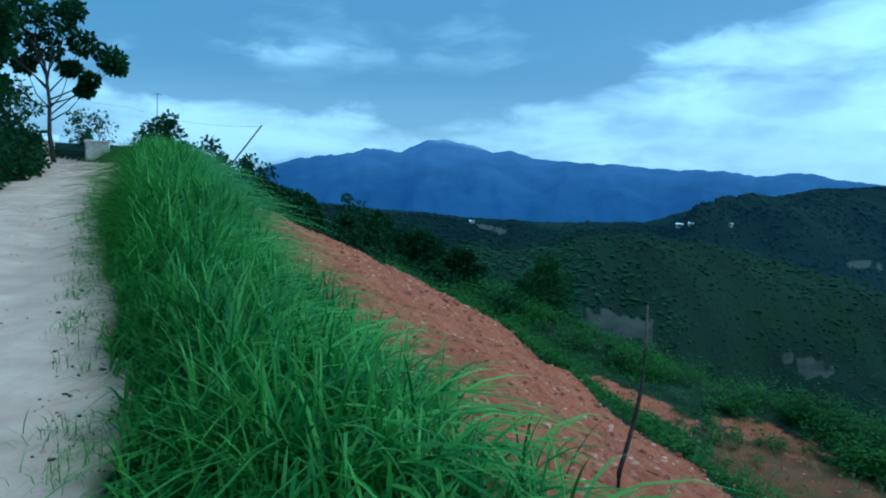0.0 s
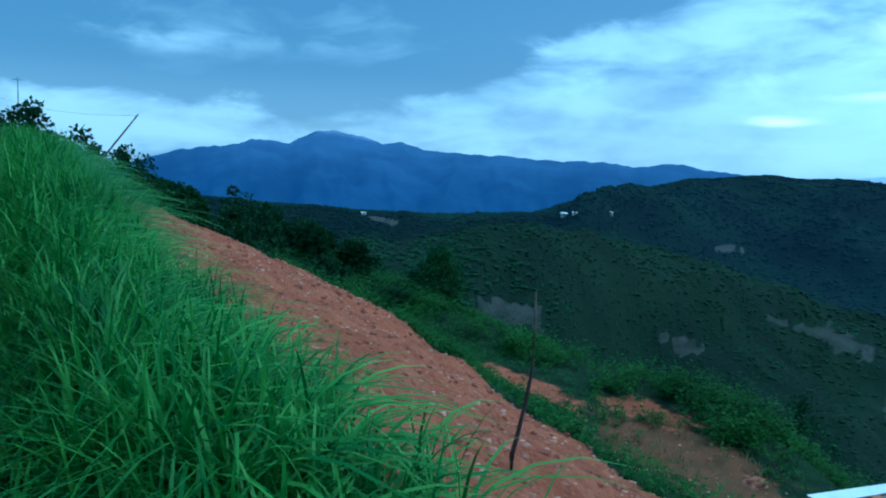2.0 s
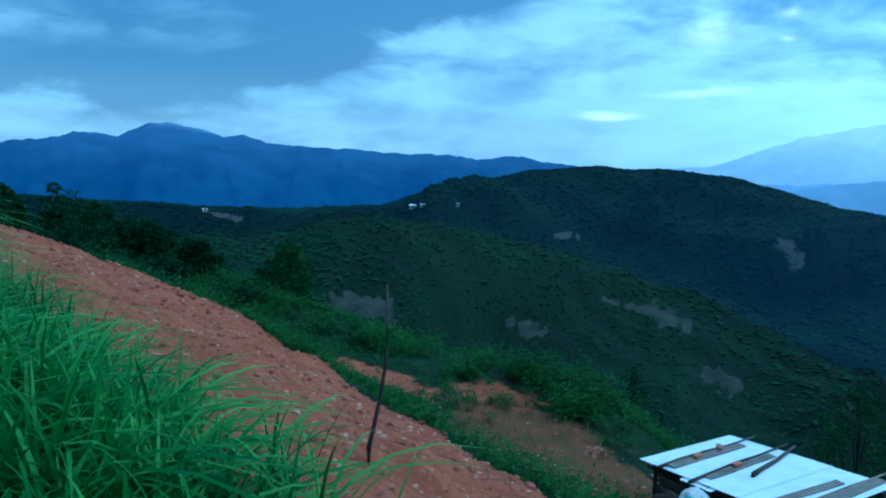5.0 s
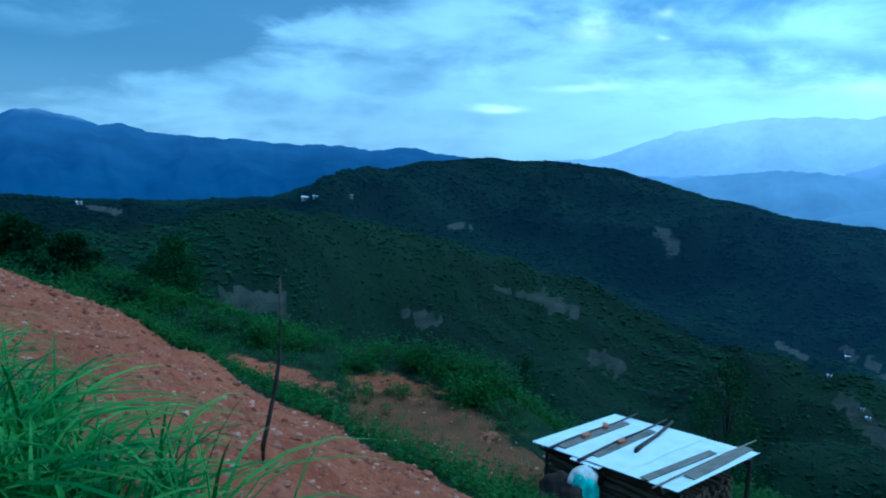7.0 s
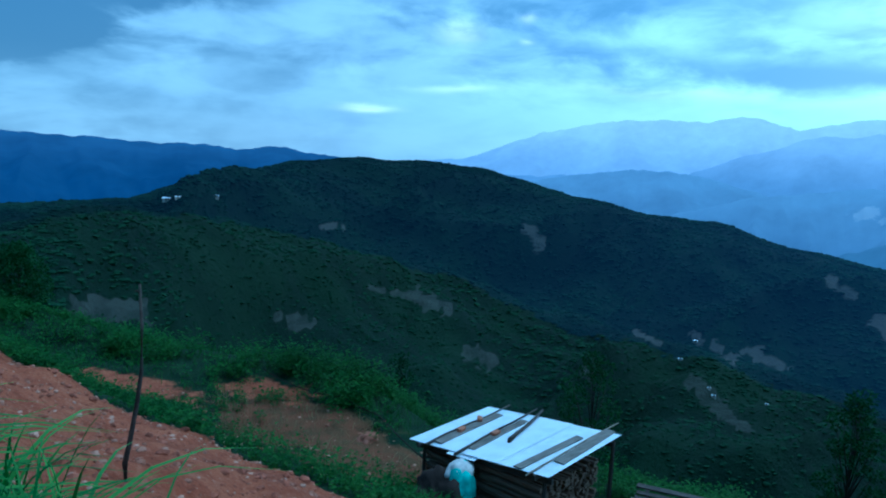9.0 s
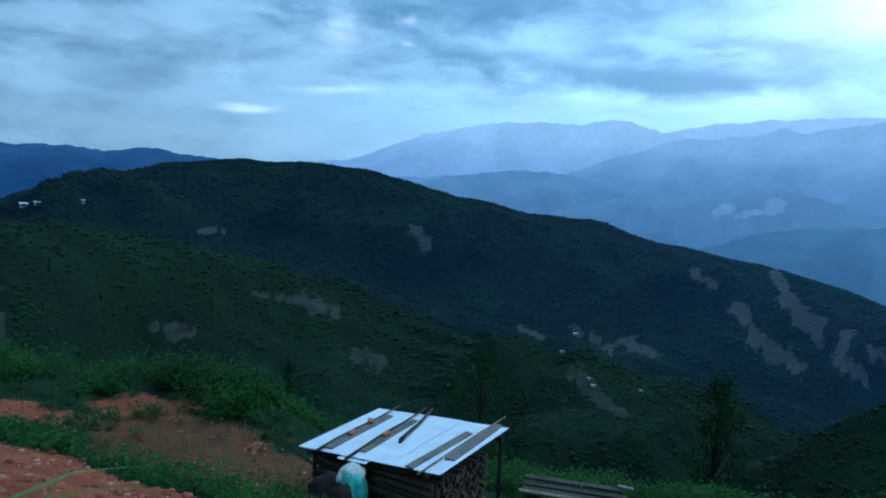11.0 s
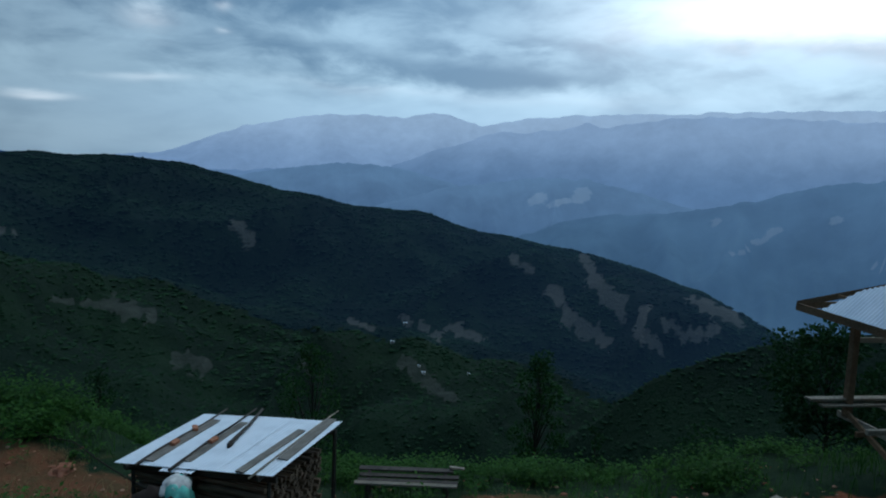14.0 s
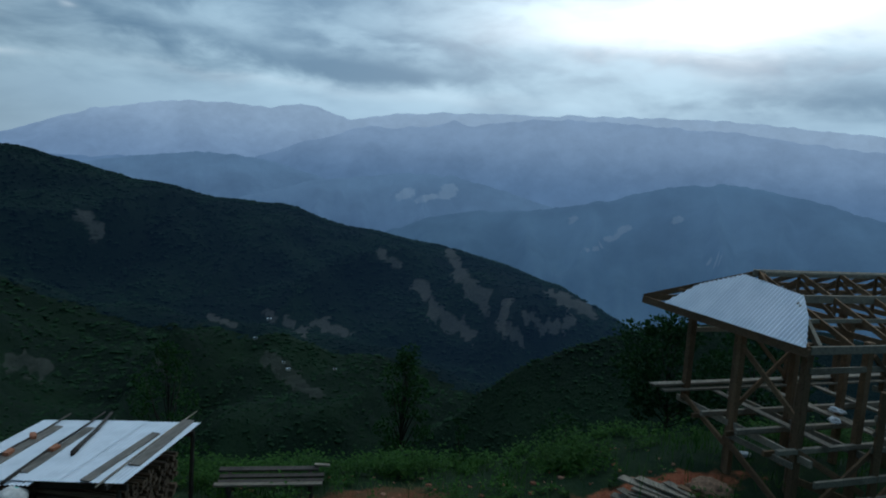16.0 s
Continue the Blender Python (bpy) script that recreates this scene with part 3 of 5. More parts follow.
def mountain(name, az0, az1, r, skyline, depth, foot, mat, label, seed, rough=1.0, clearings=()):
    """A far range: a relief sheet that climbs to its skyline and falls away behind."""
    na, nr = 360, 60
    a = np.linspace(az0, az1, na)
    el = np.interp(a, [p[0] for p in skyline], [p[1] for p in skyline])
    k = np.linspace(0, 1.25, nr)
    A, K = np.meshgrid(a, k, indexing="ij")
    R = r - depth + depth * K
    top = (EYE + r * np.tan(np.radians(el)))[:, None] + 0.0035 * r * fbm(A * 1.1, A * 0 + seed, 4, seed)
    fold = 1 - np.abs(2 * fbm(A * 0.22 + K * 0.6, K * 1.2, 4, seed + 3))
    Z = foot + (top - foot) * np.clip(K, 0, 1) ** 0.9 + depth * 0.10 * rough * (fold - 0.7) * np.sin(np.pi * np.clip(K, 0, 1))
    Z = np.where(K > 1, top - (K - 1) * depth * 0.8, Z)
    X, Y = R * np.sin(np.radians(A)), R * np.cos(np.radians(A))
    i, j = np.meshgrid(np.arange(na - 1), np.arange(nr - 1), indexing="ij")
    faces = np.stack([i * nr + j, i * nr + j + 1, (i + 1) * nr + j + 1, (i + 1) * nr + j], -1).reshape(-1, 4)
    ob = mesh_object(name, np.stack([X, Y, Z], -1).reshape(-1, 3), faces, mat, smooth=True)
    el = np.degrees(np.arctan2(Z - EYE, R))
    field = np.zeros_like(Z)
    for fa, fe, wa, we in clearings:
        field = np.maximum(field, np.exp(-((A - fa) / wa) ** 2 - ((el - fe - 0.3 * (A - fa)) / we) ** 2))
    at = ob.data.attributes.new("field", "FLOAT", "POINT")
    at.data.foreach_set("value", field.reshape(-1).astype(np.float32))
    return tagged(ob, label, "mountain", kind="structure")


mountain("backdrop_mountain", -24, 40, 3400, [(-24, -3), (-18, -2.2), (-14.6, -1.1), (-11, 0.0), (-8, 0.35), (-5.7, 1.0), (-3.5, 0.8), (-1.2, 1.95), (1.5, 1.75), (4, 1.1), (5.5, 1.25), (8, 0.7), (10.3, 0.6), (14, 0.55), (18, 0.45), (21.7, 0.4), (24, 0.1), (27, 0.6), (30, 0.2), (34, -0.2), (40, -1)], 1500, -320, M_RANGE, "mountain range in deep blue haze behind the wooded ridge", 61, 0.45)
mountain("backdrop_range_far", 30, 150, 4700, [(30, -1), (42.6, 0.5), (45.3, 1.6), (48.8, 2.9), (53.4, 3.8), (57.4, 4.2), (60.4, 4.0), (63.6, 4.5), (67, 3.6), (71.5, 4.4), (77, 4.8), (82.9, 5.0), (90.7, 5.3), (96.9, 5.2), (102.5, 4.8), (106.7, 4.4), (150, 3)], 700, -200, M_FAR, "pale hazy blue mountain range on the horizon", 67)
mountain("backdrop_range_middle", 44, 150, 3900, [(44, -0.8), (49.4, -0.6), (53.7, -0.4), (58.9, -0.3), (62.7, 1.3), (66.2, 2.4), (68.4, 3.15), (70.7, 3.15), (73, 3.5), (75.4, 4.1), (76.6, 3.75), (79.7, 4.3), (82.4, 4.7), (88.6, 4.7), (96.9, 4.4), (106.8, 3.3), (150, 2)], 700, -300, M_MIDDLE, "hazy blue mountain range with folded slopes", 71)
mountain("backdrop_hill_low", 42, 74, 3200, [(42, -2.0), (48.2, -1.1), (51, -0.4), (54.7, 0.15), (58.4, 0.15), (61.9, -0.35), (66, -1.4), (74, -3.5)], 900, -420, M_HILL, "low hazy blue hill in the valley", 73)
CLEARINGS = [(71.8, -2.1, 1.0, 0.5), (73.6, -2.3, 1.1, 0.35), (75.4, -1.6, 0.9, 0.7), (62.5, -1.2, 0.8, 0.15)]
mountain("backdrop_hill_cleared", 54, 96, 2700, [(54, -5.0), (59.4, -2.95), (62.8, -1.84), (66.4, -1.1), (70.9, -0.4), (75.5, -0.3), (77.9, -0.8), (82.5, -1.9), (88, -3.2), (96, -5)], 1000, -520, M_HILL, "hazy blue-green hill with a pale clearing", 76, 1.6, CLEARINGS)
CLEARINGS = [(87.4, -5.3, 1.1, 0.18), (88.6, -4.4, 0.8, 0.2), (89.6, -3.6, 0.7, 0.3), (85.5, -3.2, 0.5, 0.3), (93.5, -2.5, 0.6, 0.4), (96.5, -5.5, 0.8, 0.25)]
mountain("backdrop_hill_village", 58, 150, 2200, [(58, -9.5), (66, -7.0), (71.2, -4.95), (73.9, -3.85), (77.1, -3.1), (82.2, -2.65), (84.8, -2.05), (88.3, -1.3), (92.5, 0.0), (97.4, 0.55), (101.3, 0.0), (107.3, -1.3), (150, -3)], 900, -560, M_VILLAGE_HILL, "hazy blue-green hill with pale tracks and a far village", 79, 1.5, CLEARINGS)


# ---- the wooded valley sides ----
def bearing(a, d):
    return d * math.sin(radians(a)), d * math.cos(radians(a))


def meet(a, el, lo=40.0):
    """Distance at which a sight line of that bearing and height meets the land."""
    rs = np.geomspace(lo, 1500, 320)
    x, y = rs * math.sin(radians(a)), rs * math.cos(radians(a))
    hit = np.nonzero(EYE + rs * math.tan(radians(el)) < land(x, y))[0]
    return float(rs[hit[0]]) if len(hit) else None


def ico(sub):
    bm = bmesh.new()
    bmesh.ops.create_icosphere(bm, subdivisions=sub, radius=1.0)
    v = np.array([p.co[:] for p in bm.verts])
    f = np.array([[q.index for q in p.verts] for p in bm.faces])
    bm.free()
    return v, f


def scatter(base_v, base_f, place, scale, turn, rng, jag=0.0):
    """Many copies of one small shape as arrays: places (k,3), scales (k,3), turns about z."""
    k, nv = len(place), len(base_v)
    v = base_v[None] * scale[:, None, :]
    if jag:
        v = v * (1 + jag * rng.standard_normal((k, nv, 1)))
    c, s = np.cos(turn)[:, None], np.sin(turn)[:, None]
    v = np.stack([v[..., 0] * c - v[..., 1] * s, v[..., 0] * s + v[..., 1] * c, v[..., 2]], -1) + place[:, None, :]
    f = base_f[None] + (np.arange(k) * nv)[:, None, None]
    return v.reshape(-1, 3), f.reshape(-1, base_f.shape[1])


def woods():
    rng = np.random.default_rng(5)
    k = 62000
    a = rng.uniform(-20, 100, k)
    rr = np.interp(a, RIDGE_AZ, RIDGE_R)
    u = rng.uniform(0, 1, k)
    r = np.where(u < 0.16, rr * rng.uniform(0.97, 1.005, k), rr * (0.16 + 0.84 * rng.uniform(0, 1, k) ** 0.9))
    keep = (fbm(a * 0.35, r * 0.01, 3, 91) + 0.34 > rng.uniform(-0.3, 0.3, k)) & (r > 75)
    a, r = a[keep], r[keep]
    x, y = r * np.sin(np.radians(a)), r * np.cos(np.radians(a))
    z = land(x, y)
    el = np.degrees(np.arctan2(z - EYE, r))
    free = np.ones(len(r), bool)
    for a0, e0, a1, e1, w in SLIPS:
        da, de = a1 - a0, e1 - e0
        q = np.clip(((a - a0) * da + (el - e0) * de) / (da * da + de * de), 0, 1)
        free &= np.hypot(a - a0 - q * da, el - e0 - q * de) > 1.1 * w
    a, r, x, y, z = a[free], r[free], x[free], y[free], z[free]
    size = rng.uniform(0.7, 1.7, len(x)) * np.clip(r / 380, 0.7, 2.0)
    sc = np.stack([size * rng.uniform(0.8, 1.3, len(x)), size * rng.uniform(0.8, 1.3, len(x)), size * rng.uniform(0.3, 0.55, len(x))], -1)
    p = np.stack([x, y, z + sc[:, 2] * 0.12], -1)
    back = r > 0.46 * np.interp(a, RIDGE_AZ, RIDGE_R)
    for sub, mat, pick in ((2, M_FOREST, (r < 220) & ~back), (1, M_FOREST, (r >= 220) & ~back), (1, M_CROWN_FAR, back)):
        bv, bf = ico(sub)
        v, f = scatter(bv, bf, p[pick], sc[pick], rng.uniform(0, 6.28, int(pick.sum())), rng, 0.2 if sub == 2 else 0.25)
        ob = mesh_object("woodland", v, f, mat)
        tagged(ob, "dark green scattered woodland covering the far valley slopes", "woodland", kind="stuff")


woods()


def house(x, y, z, w, d, h, turn, roof_mat, group):
    t = thing("house", "small far-off house with a pale metal roof among trees", "house", pose(x, y, z, 0, 0, turn), group)
    part("wall", beam_bm((-w / 2, 0, h / 2 - 0.5), (w / 2, 0, h / 2 - 0.5), d, h + 1.0, wob=0.0), M_WALL, t)
    v = [(-w * 0.56, -d * 0.62, h), (w * 0.56, -d * 0.62, h), (w * 0.56, 0, h + d * 0.25), (-w * 0.56, 0, h + d * 0.25), (-w * 0.56, d * 0.62, h), (w * 0.56, d * 0.62, h)]
    mesh_object("roof", v, [(0, 1, 2, 3), (3, 2, 5, 4), (0, 3, 4), (1, 5, 2), (0, 4, 5, 1)], roof_mat, t)
    part("door", beam_bm((-w * 0.1, -d / 2 - 0.03, 1.0), (w * 0.1, -d / 2 - 0.03, 1.0), 0.1, 2.0, wob=0.0), M_DARK_WOOD, t)
    win = part("window", beam_bm((w * 0.22, -d / 2 - 0.03, 1.5), (w * 0.38, -d / 2 - 0.03, 1.5), 0.1, 0.9, wob=0.0), M_DARK_WOOD, t)
    part("sill", beam_bm((w * 0.2, -d / 2 - 0.08, 1.0), (w * 0.4, -d / 2 - 0.08, 1.0), 0.12, 0.08, wob=0.0), M_WALL, win)
    return t


for i, (a, el, w) in enumerate([(-3.1, -4.1, 6), (-2.4, -4.05, 4), (2.6, -4.8, 5), (19.0, -4.1, 7), (19.8, -4.1, 5), (22.6, -3.9, 5), (63.1, -16.8, 4), (62.7, -16.5, 3), (60.4, -14.4, 4), (61.4, -12.9, 4), (66.9, -16.7, 3)]):
    r = meet(a, el)
    if r:
        x, y = bearing(a, r)
        w = r * 0.0014 * w
        house(x, y, land_at(x, y) + 0.4, w, w * 0.6, w * 0.4, -a + random.uniform(-15, 15), M_WHITE if i % 3 else M_SHEET, "far houses")


# ---- trees ----
LEAF_V = np.array([(0, 0, 0), (0.5, 0.32, 0.06), (1.0, 0, -0.06), (0.5, -0.32, 0.06)])
LEAF_F = np.array([(0, 1, 2), (0, 2, 3)])


def leaves(rng, centres, radii, count, size, flat=0.75, droop=0.0):
    """Leaf arrays round clump centres: each leaf a folded blade turned its own way."""
    idx = rng.integers(0, len(centres), count)
    d = rng.standard_normal((count, 3))
    d /= np.linalg.norm(d, axis=1)[:, None]
    p = centres[idx] + d * (radii[idx] * rng.uniform(0.25, 1.0, count) ** 0.6)[:, None] * np.array([1, 1, flat])
    out = d + 0.8 * rng.standard_normal((count, 3))
    out[:, 2] -= droop
    out /= np.linalg.norm(out, axis=1)[:, None]
    side = np.cross(out, rng.standard_normal((count, 3)))
    side /= np.linalg.norm(side, axis=1)[:, None]
    nrm = np.cross(out, side)
    sc = size * rng.uniform(0.6, 1.35, count)
    v = p[:, None] + sc[:, None, None] * (LEAF_V[None, :, 0, None] * out[:, None] + LEAF_V[None, :, 1, None] * side[:, None] + LEAF_V[None, :, 2, None] * nrm[:, None])
    f = LEAF_F[None] + (np.arange(count) * 4)[:, None, None]
    return v.reshape(-1, 3), f.reshape(-1, 3)


def tree(x, y, height, width, label, seed, leaf_size=0.22, count=1500, bare=0.3, clumps=16, lean=(0, 0), mat=None, group="", name="tree", form="round", flat=0.7, sink=0.15, given=None):
    """A tree: tapered trunk, limbs to every clump of the crown, and single leaves. bare: share of the height without leaves."""
    rng = np.random.default_rng(seed)
    t = thing(name, label, "tree" if name == "tree" else "shrub", pose(x, y, land_at(x, y) - sink, 0, 0, float(rng.uniform(0, 360))), group)
    t.rotation_euler = (0, 0, 0)
    z0 = height * bare
    cs, rad = [], []
    for i in range(clumps):
        k = (i + 0.5) / clumps
        zz = z0 + (height - z0) * k * 0.92
        if form == "cone":
            spread = width * 0.5 * (1.0 - k) ** 0.8
        elif form == "tier":
            spread = width * 0.5 * (1.05 - 0.75 * k) * (0.6 + 0.4 * (i % 3))
        else:
            spread = width * 0.5 * math.sqrt(max(0.05, 1 - (2 * k - 0.9) ** 2))
        an = i * 2.4 + rng.uniform(-0.5, 0.5)
        q = spread * rng.uniform(0.45, 1.0)
        cs.append((q * math.cos(an) + lean[0] * k, q * math.sin(an) + lean[1] * k, zz))
        rad.append(width * rng.uniform(0.13, 0.22) * (0.7 if form == "cone" else 1.0))
    if given:
        cs, rad = [q[:3] for q in given], [q[3] for q in given]
    cs, rad = np.array(cs), np.array(rad)
    r0 = max(0.02, height * 0.011)
    wob = rng.uniform(-0.03, 0.03, (6, 2)) * height
    trunk = [(lean[0] * k * 0.8 + wob[i][0] * k, lean[1] * k * 0.8 + wob[i][1] * k, height * 0.85 * k) for i, k in enumerate(np.linspace(0, 1, 6))]
    V, F = tube(trunk, [r0 * (1.25 - k) for k in np.linspace(0, 1, 6)], 8)
    for c in cs:
        kz = min(0.95, max(0.1, 0.68 * c[2] / height)) * 5
        i = min(4, int(kz))
        a = Vector(trunk[i]).lerp(Vector(trunk[i + 1]), kz - i)
        b = Vector(c)
        m = a.lerp(b, 0.55) + Vector((0, 0, -0.06 * height * rng.uniform(0, 1)))
        v, f = tube([a, m, b], [r0 * 0.45, r0 * 0.3, r0 * 0.08], 5)
        o = len(V)
        V += v
        F += [tuple(j + o for j in q) for q in f]
    mesh_object("trunk", V, F, M_BARK, t, smooth=True)
    v, f = leaves(rng, cs, rad, count, leaf_size, flat, 0.2)
    mesh_object("crown", v, f, mat or M_TREE, t)
    return t


def tree_at(a, d, height, width, label, seed, **k):
    x, y = bearing(a, d)
    return tree(x, y, height, width, label, seed, **k)


CROWN = [(-80, 250, 1.2), (-30, 228, 1.1), (10, 214, 0.9), (35, 190, 0.75), (72, 172, 0.7), (86, 160, 0.55), (60, 132, 0.36), (48, 116, 0.32), (16, 150, 0.45), (-20, 178, 0.8),
         (-60, 196, 1.0), (-95, 205, 1.2), (-70, 275, 1.0), (-105, 150, 0.9), (-45, 150, 0.5), (30, 235, 0.6)]
SIDE = Vector((math.cos(radians(-28.9)), -math.sin(radians(-28.9)), 0))
ROADSIDE = [(SIDE.x * u * 0.0307, SIDE.y * u * 0.0307 + 0.7 * math.sin(5 * i), v * 0.0307, q) for i, (u, v, q) in enumerate(CROWN)]
tree_at(-28.9, 38.0, 8.6, 4.6, "broad-leaved roadside tree with a slim curved bare trunk", 1, leaf_size=0.27, count=5200, bare=0.46, clumps=17, lean=(-0.7, -0.35), given=ROADSIDE)
tree_at(-34.4, 32.0, 9.5, 4.6, "dark leafy tree on the road bank", 2, leaf_size=0.34, count=3600, bare=0.15, clumps=26)
tree_at(-33.6, 31.0, 4.6, 2.4, "dark leafy young tree on the road bank", 3, leaf_size=0.3, count=2000, bare=0.1, clumps=16)
for i, (a, d, h, w) in enumerate([(-33.6, 21, 1.3, 2.0), (-32.0, 25, 1.5, 2.0), (-31.2, 28.5, 1.6, 2.0), (-32.4, 29, 2.6, 2.6), (-30.6, 32, 1.3, 1.5), (-31.6, 34, 3.0, 2.6)]):
    tree_at(a, d, h, w, "low dark green shrub on the road bank", 10 + i, leaf_size=0.16, count=1500, bare=0.05, clumps=14, group="bank shrubs", name="shrub")
for i, (a, d, h, w, n) in enumerate([(-27.3, 47, 2.3, 2.6, 420), (-26.0, 50, 2.4, 2.2, 260), (-22.6, 39, 1.9, 1.8, 700), (-21.4, 37, 2.5, 1.7, 900), (-20.4, 37, 1.5, 2.2, 700), (-18.6, 36, 2.4, 2.2, 480), (-17.6, 35, 1.9, 1.6, 420), (-15.6, 40, 3.0, 2.4, 1100), (-14.6, 44, 3.6, 3.0, 1200)]):
    tree_at(a, d, h, w, "feathery green shrub beyond the grassy verge", 20 + i, leaf_size=0.2, count=n, bare=0.12, clumps=14, group="shrubs at the bend", name="shrub", form="tier")
rs = random.Random(8)
for i in range(62):
    a = -15.5 + 21.0 * (i + rs.random()) / 62
    d = rs.uniform(34, 64)
    x, y = bearing(a, d)
    top = EYE + d * math.tan(radians(np.interp(a, [-15, -10, -6.4, -3, 0, 3.2, 5.6], [-2.0, -2.5, -2.9, -4.3, -5.8, -7.6, -9.4]) - 1.6 * rs.random() ** 1.5))
    h = min(12.0, max(2.0, top - land_at(x, y)))
    tree(x, y, h, min(5.0, h * rs.uniform(0.55, 0.85)), "dark green tree in the belt below the road", 50 + i, leaf_size=0.19, count=2600, bare=0.05, clumps=24, group="tree belt below the road", form=rs.choice(["round", "cone", "tier", "round"]))
tree_at(-7.6, 66, EYE - 66 * 0.020 - land_at(*bearing(-7.6, 66)), 3.6, "tall dark conifer standing above the tree belt", 90, leaf_size=0.3, count=1500, bare=0.55, clumps=16, form="tier")
def up_to(a, d, el):
    """Height of a tree whose top shows at that height in degrees."""
    return EYE + d * math.tan(radians(el)) - land_at(*bearing(a, d)) + 0.15


tree_at(9.2, 31.5, up_to(9.2, 31.5, -7.0), 2.2, "rounded bushy green tree at the terrace edge", 91, leaf_size=0.12, count=5600, bare=0.1, clumps=34, mat=M_BUSH)
tree_at(7.0, 33, up_to(7.0, 33, -9.3), 2.0, "bushy shrub beside the round tree", 92, leaf_size=0.13, count=1800, bare=0.05, clumps=18, name="shrub", form="cone")
tree_at(37.8, 27, up_to(37.8, 27, -15.3), 1.5, "small dark tree below the terrace edge", 93, leaf_size=0.11, count=1300, bare=0.1, clumps=16, form="tier")
tree_at(53.8, 25, up_to(53.8, 25, -13.6), 2.4, "slender leafy tree behind the woodshed", 94, leaf_size=0.11, count=4200, bare=0.04, clumps=34, mat=M_BUSH)
tree_at(72.8, 24, up_to(72.8, 24, -13.6), 1.9, "narrow dark leafy tree below the terrace", 95, leaf_size=0.11, count=5000, bare=0.04, clumps=40, mat=M_BUSH)
tree_at(77.8, 24, up_to(77.8, 24, -19.3), 0.9, "small dark conical shrub below the terrace", 96, leaf_size=0.1, count=700, bare=0.05, clumps=12, form="tier", name="shrub")
tree_at(94.6, 21.5, up_to(94.6, 21.5, -9.9), 3.3, "dark spreading tree behind the timber frame", 97, leaf_size=0.15, count=4200, bare=0.34, clumps=24, lean=(0.3, 0.2))
tree_at(100.5, 24, 4.6, 4.0, "dark leafy tree behind the timber frame", 98, leaf_size=0.18, count=2600, bare=0.2, clumps=20)
tree_at(86.5, 27, 3.4, 2.6, "dark shrub below the terrace edge", 99, leaf_size=0.14, count=1700, bare=0.05, clumps=18, name="shrub")


# ---- grass, herbs and stones ----
def blades(name, places, length, width, rng, mat, label, droop=1.0, rows=5, an=None):
    """Grass blades as bent tapering strips, each rooted at its place."""
    k = len(places)
    an = rng.uniform(0, 2 * np.pi, k) if an is None else an
    lean = rng.uniform(0.08, 1.0, k) * droop
    out = np.stack([np.cos(an), np.sin(an)], -1)
    perp = np.stack([-np.sin(an), np.cos(an)], -1)
    verts = []
    for i in range(rows):
        u = i / (rows - 1)
        bend = lean * (0.35 * u + 1.15 * u * u)
        hgt = length * (u - 0.42 * lean * u * u * u * 1.3)
        c = places[:, :2] + out * (length * bend * 0.75)[:, None]
        z = places[:, 2] + hgt
        w = width * (1 - u) ** 0.7 * (0.75 + 0.5 * u) if i < rows - 1 else width * 0.02
        for sgn in (-1, 1):
            verts.append(np.concatenate([c + sgn * perp * (w * 0.5)[:, None], (z + 0.15 * w * sgn)[:, None]], 1))
    V = np.stack(verts, 1)
    base = np.array([(2 * i, 2 * i + 1, 2 * i + 3, 2 * i + 2) for i in range(rows - 1)])
    F = base[None] + (np.arange(k) * 2 * rows)[:, None, None]
    ob = mesh_object(name, V.reshape(-1, 3), F.reshape(-1, 4), mat)
    return tagged(ob, label, "grass", kind="stuff")


def strip(rng, k, s0, s1, n0, n1, clump=0.0, outward=False):
    s, n = rng.uniform(s0, s1, k), rng.uniform(n0, n1, k)
    if clump:
        m = max(1, k // 40)
        cs, cn = rng.uniform(s0, s1, m), rng.uniform(n0, n1, m)
        i = rng.integers(0, m, k)
        pick = rng.uniform(0, 1, k) < 0.75
        s = np.where(pick, cs[i] + rng.normal(0, clump, k), s)
        n = np.where(pick, cn[i] + rng.normal(0, clump, k), n)
        if outward:
            wx, wy = (s - cs[i]) * UX + (n - cn[i]) * NX, (s - cs[i]) * UY + (n - cn[i]) * NY
            return s, n, np.where(pick, np.arctan2(wy, wx) + rng.normal(0, 0.5, k), rng.uniform(0, 6.28, k))
    return s, n


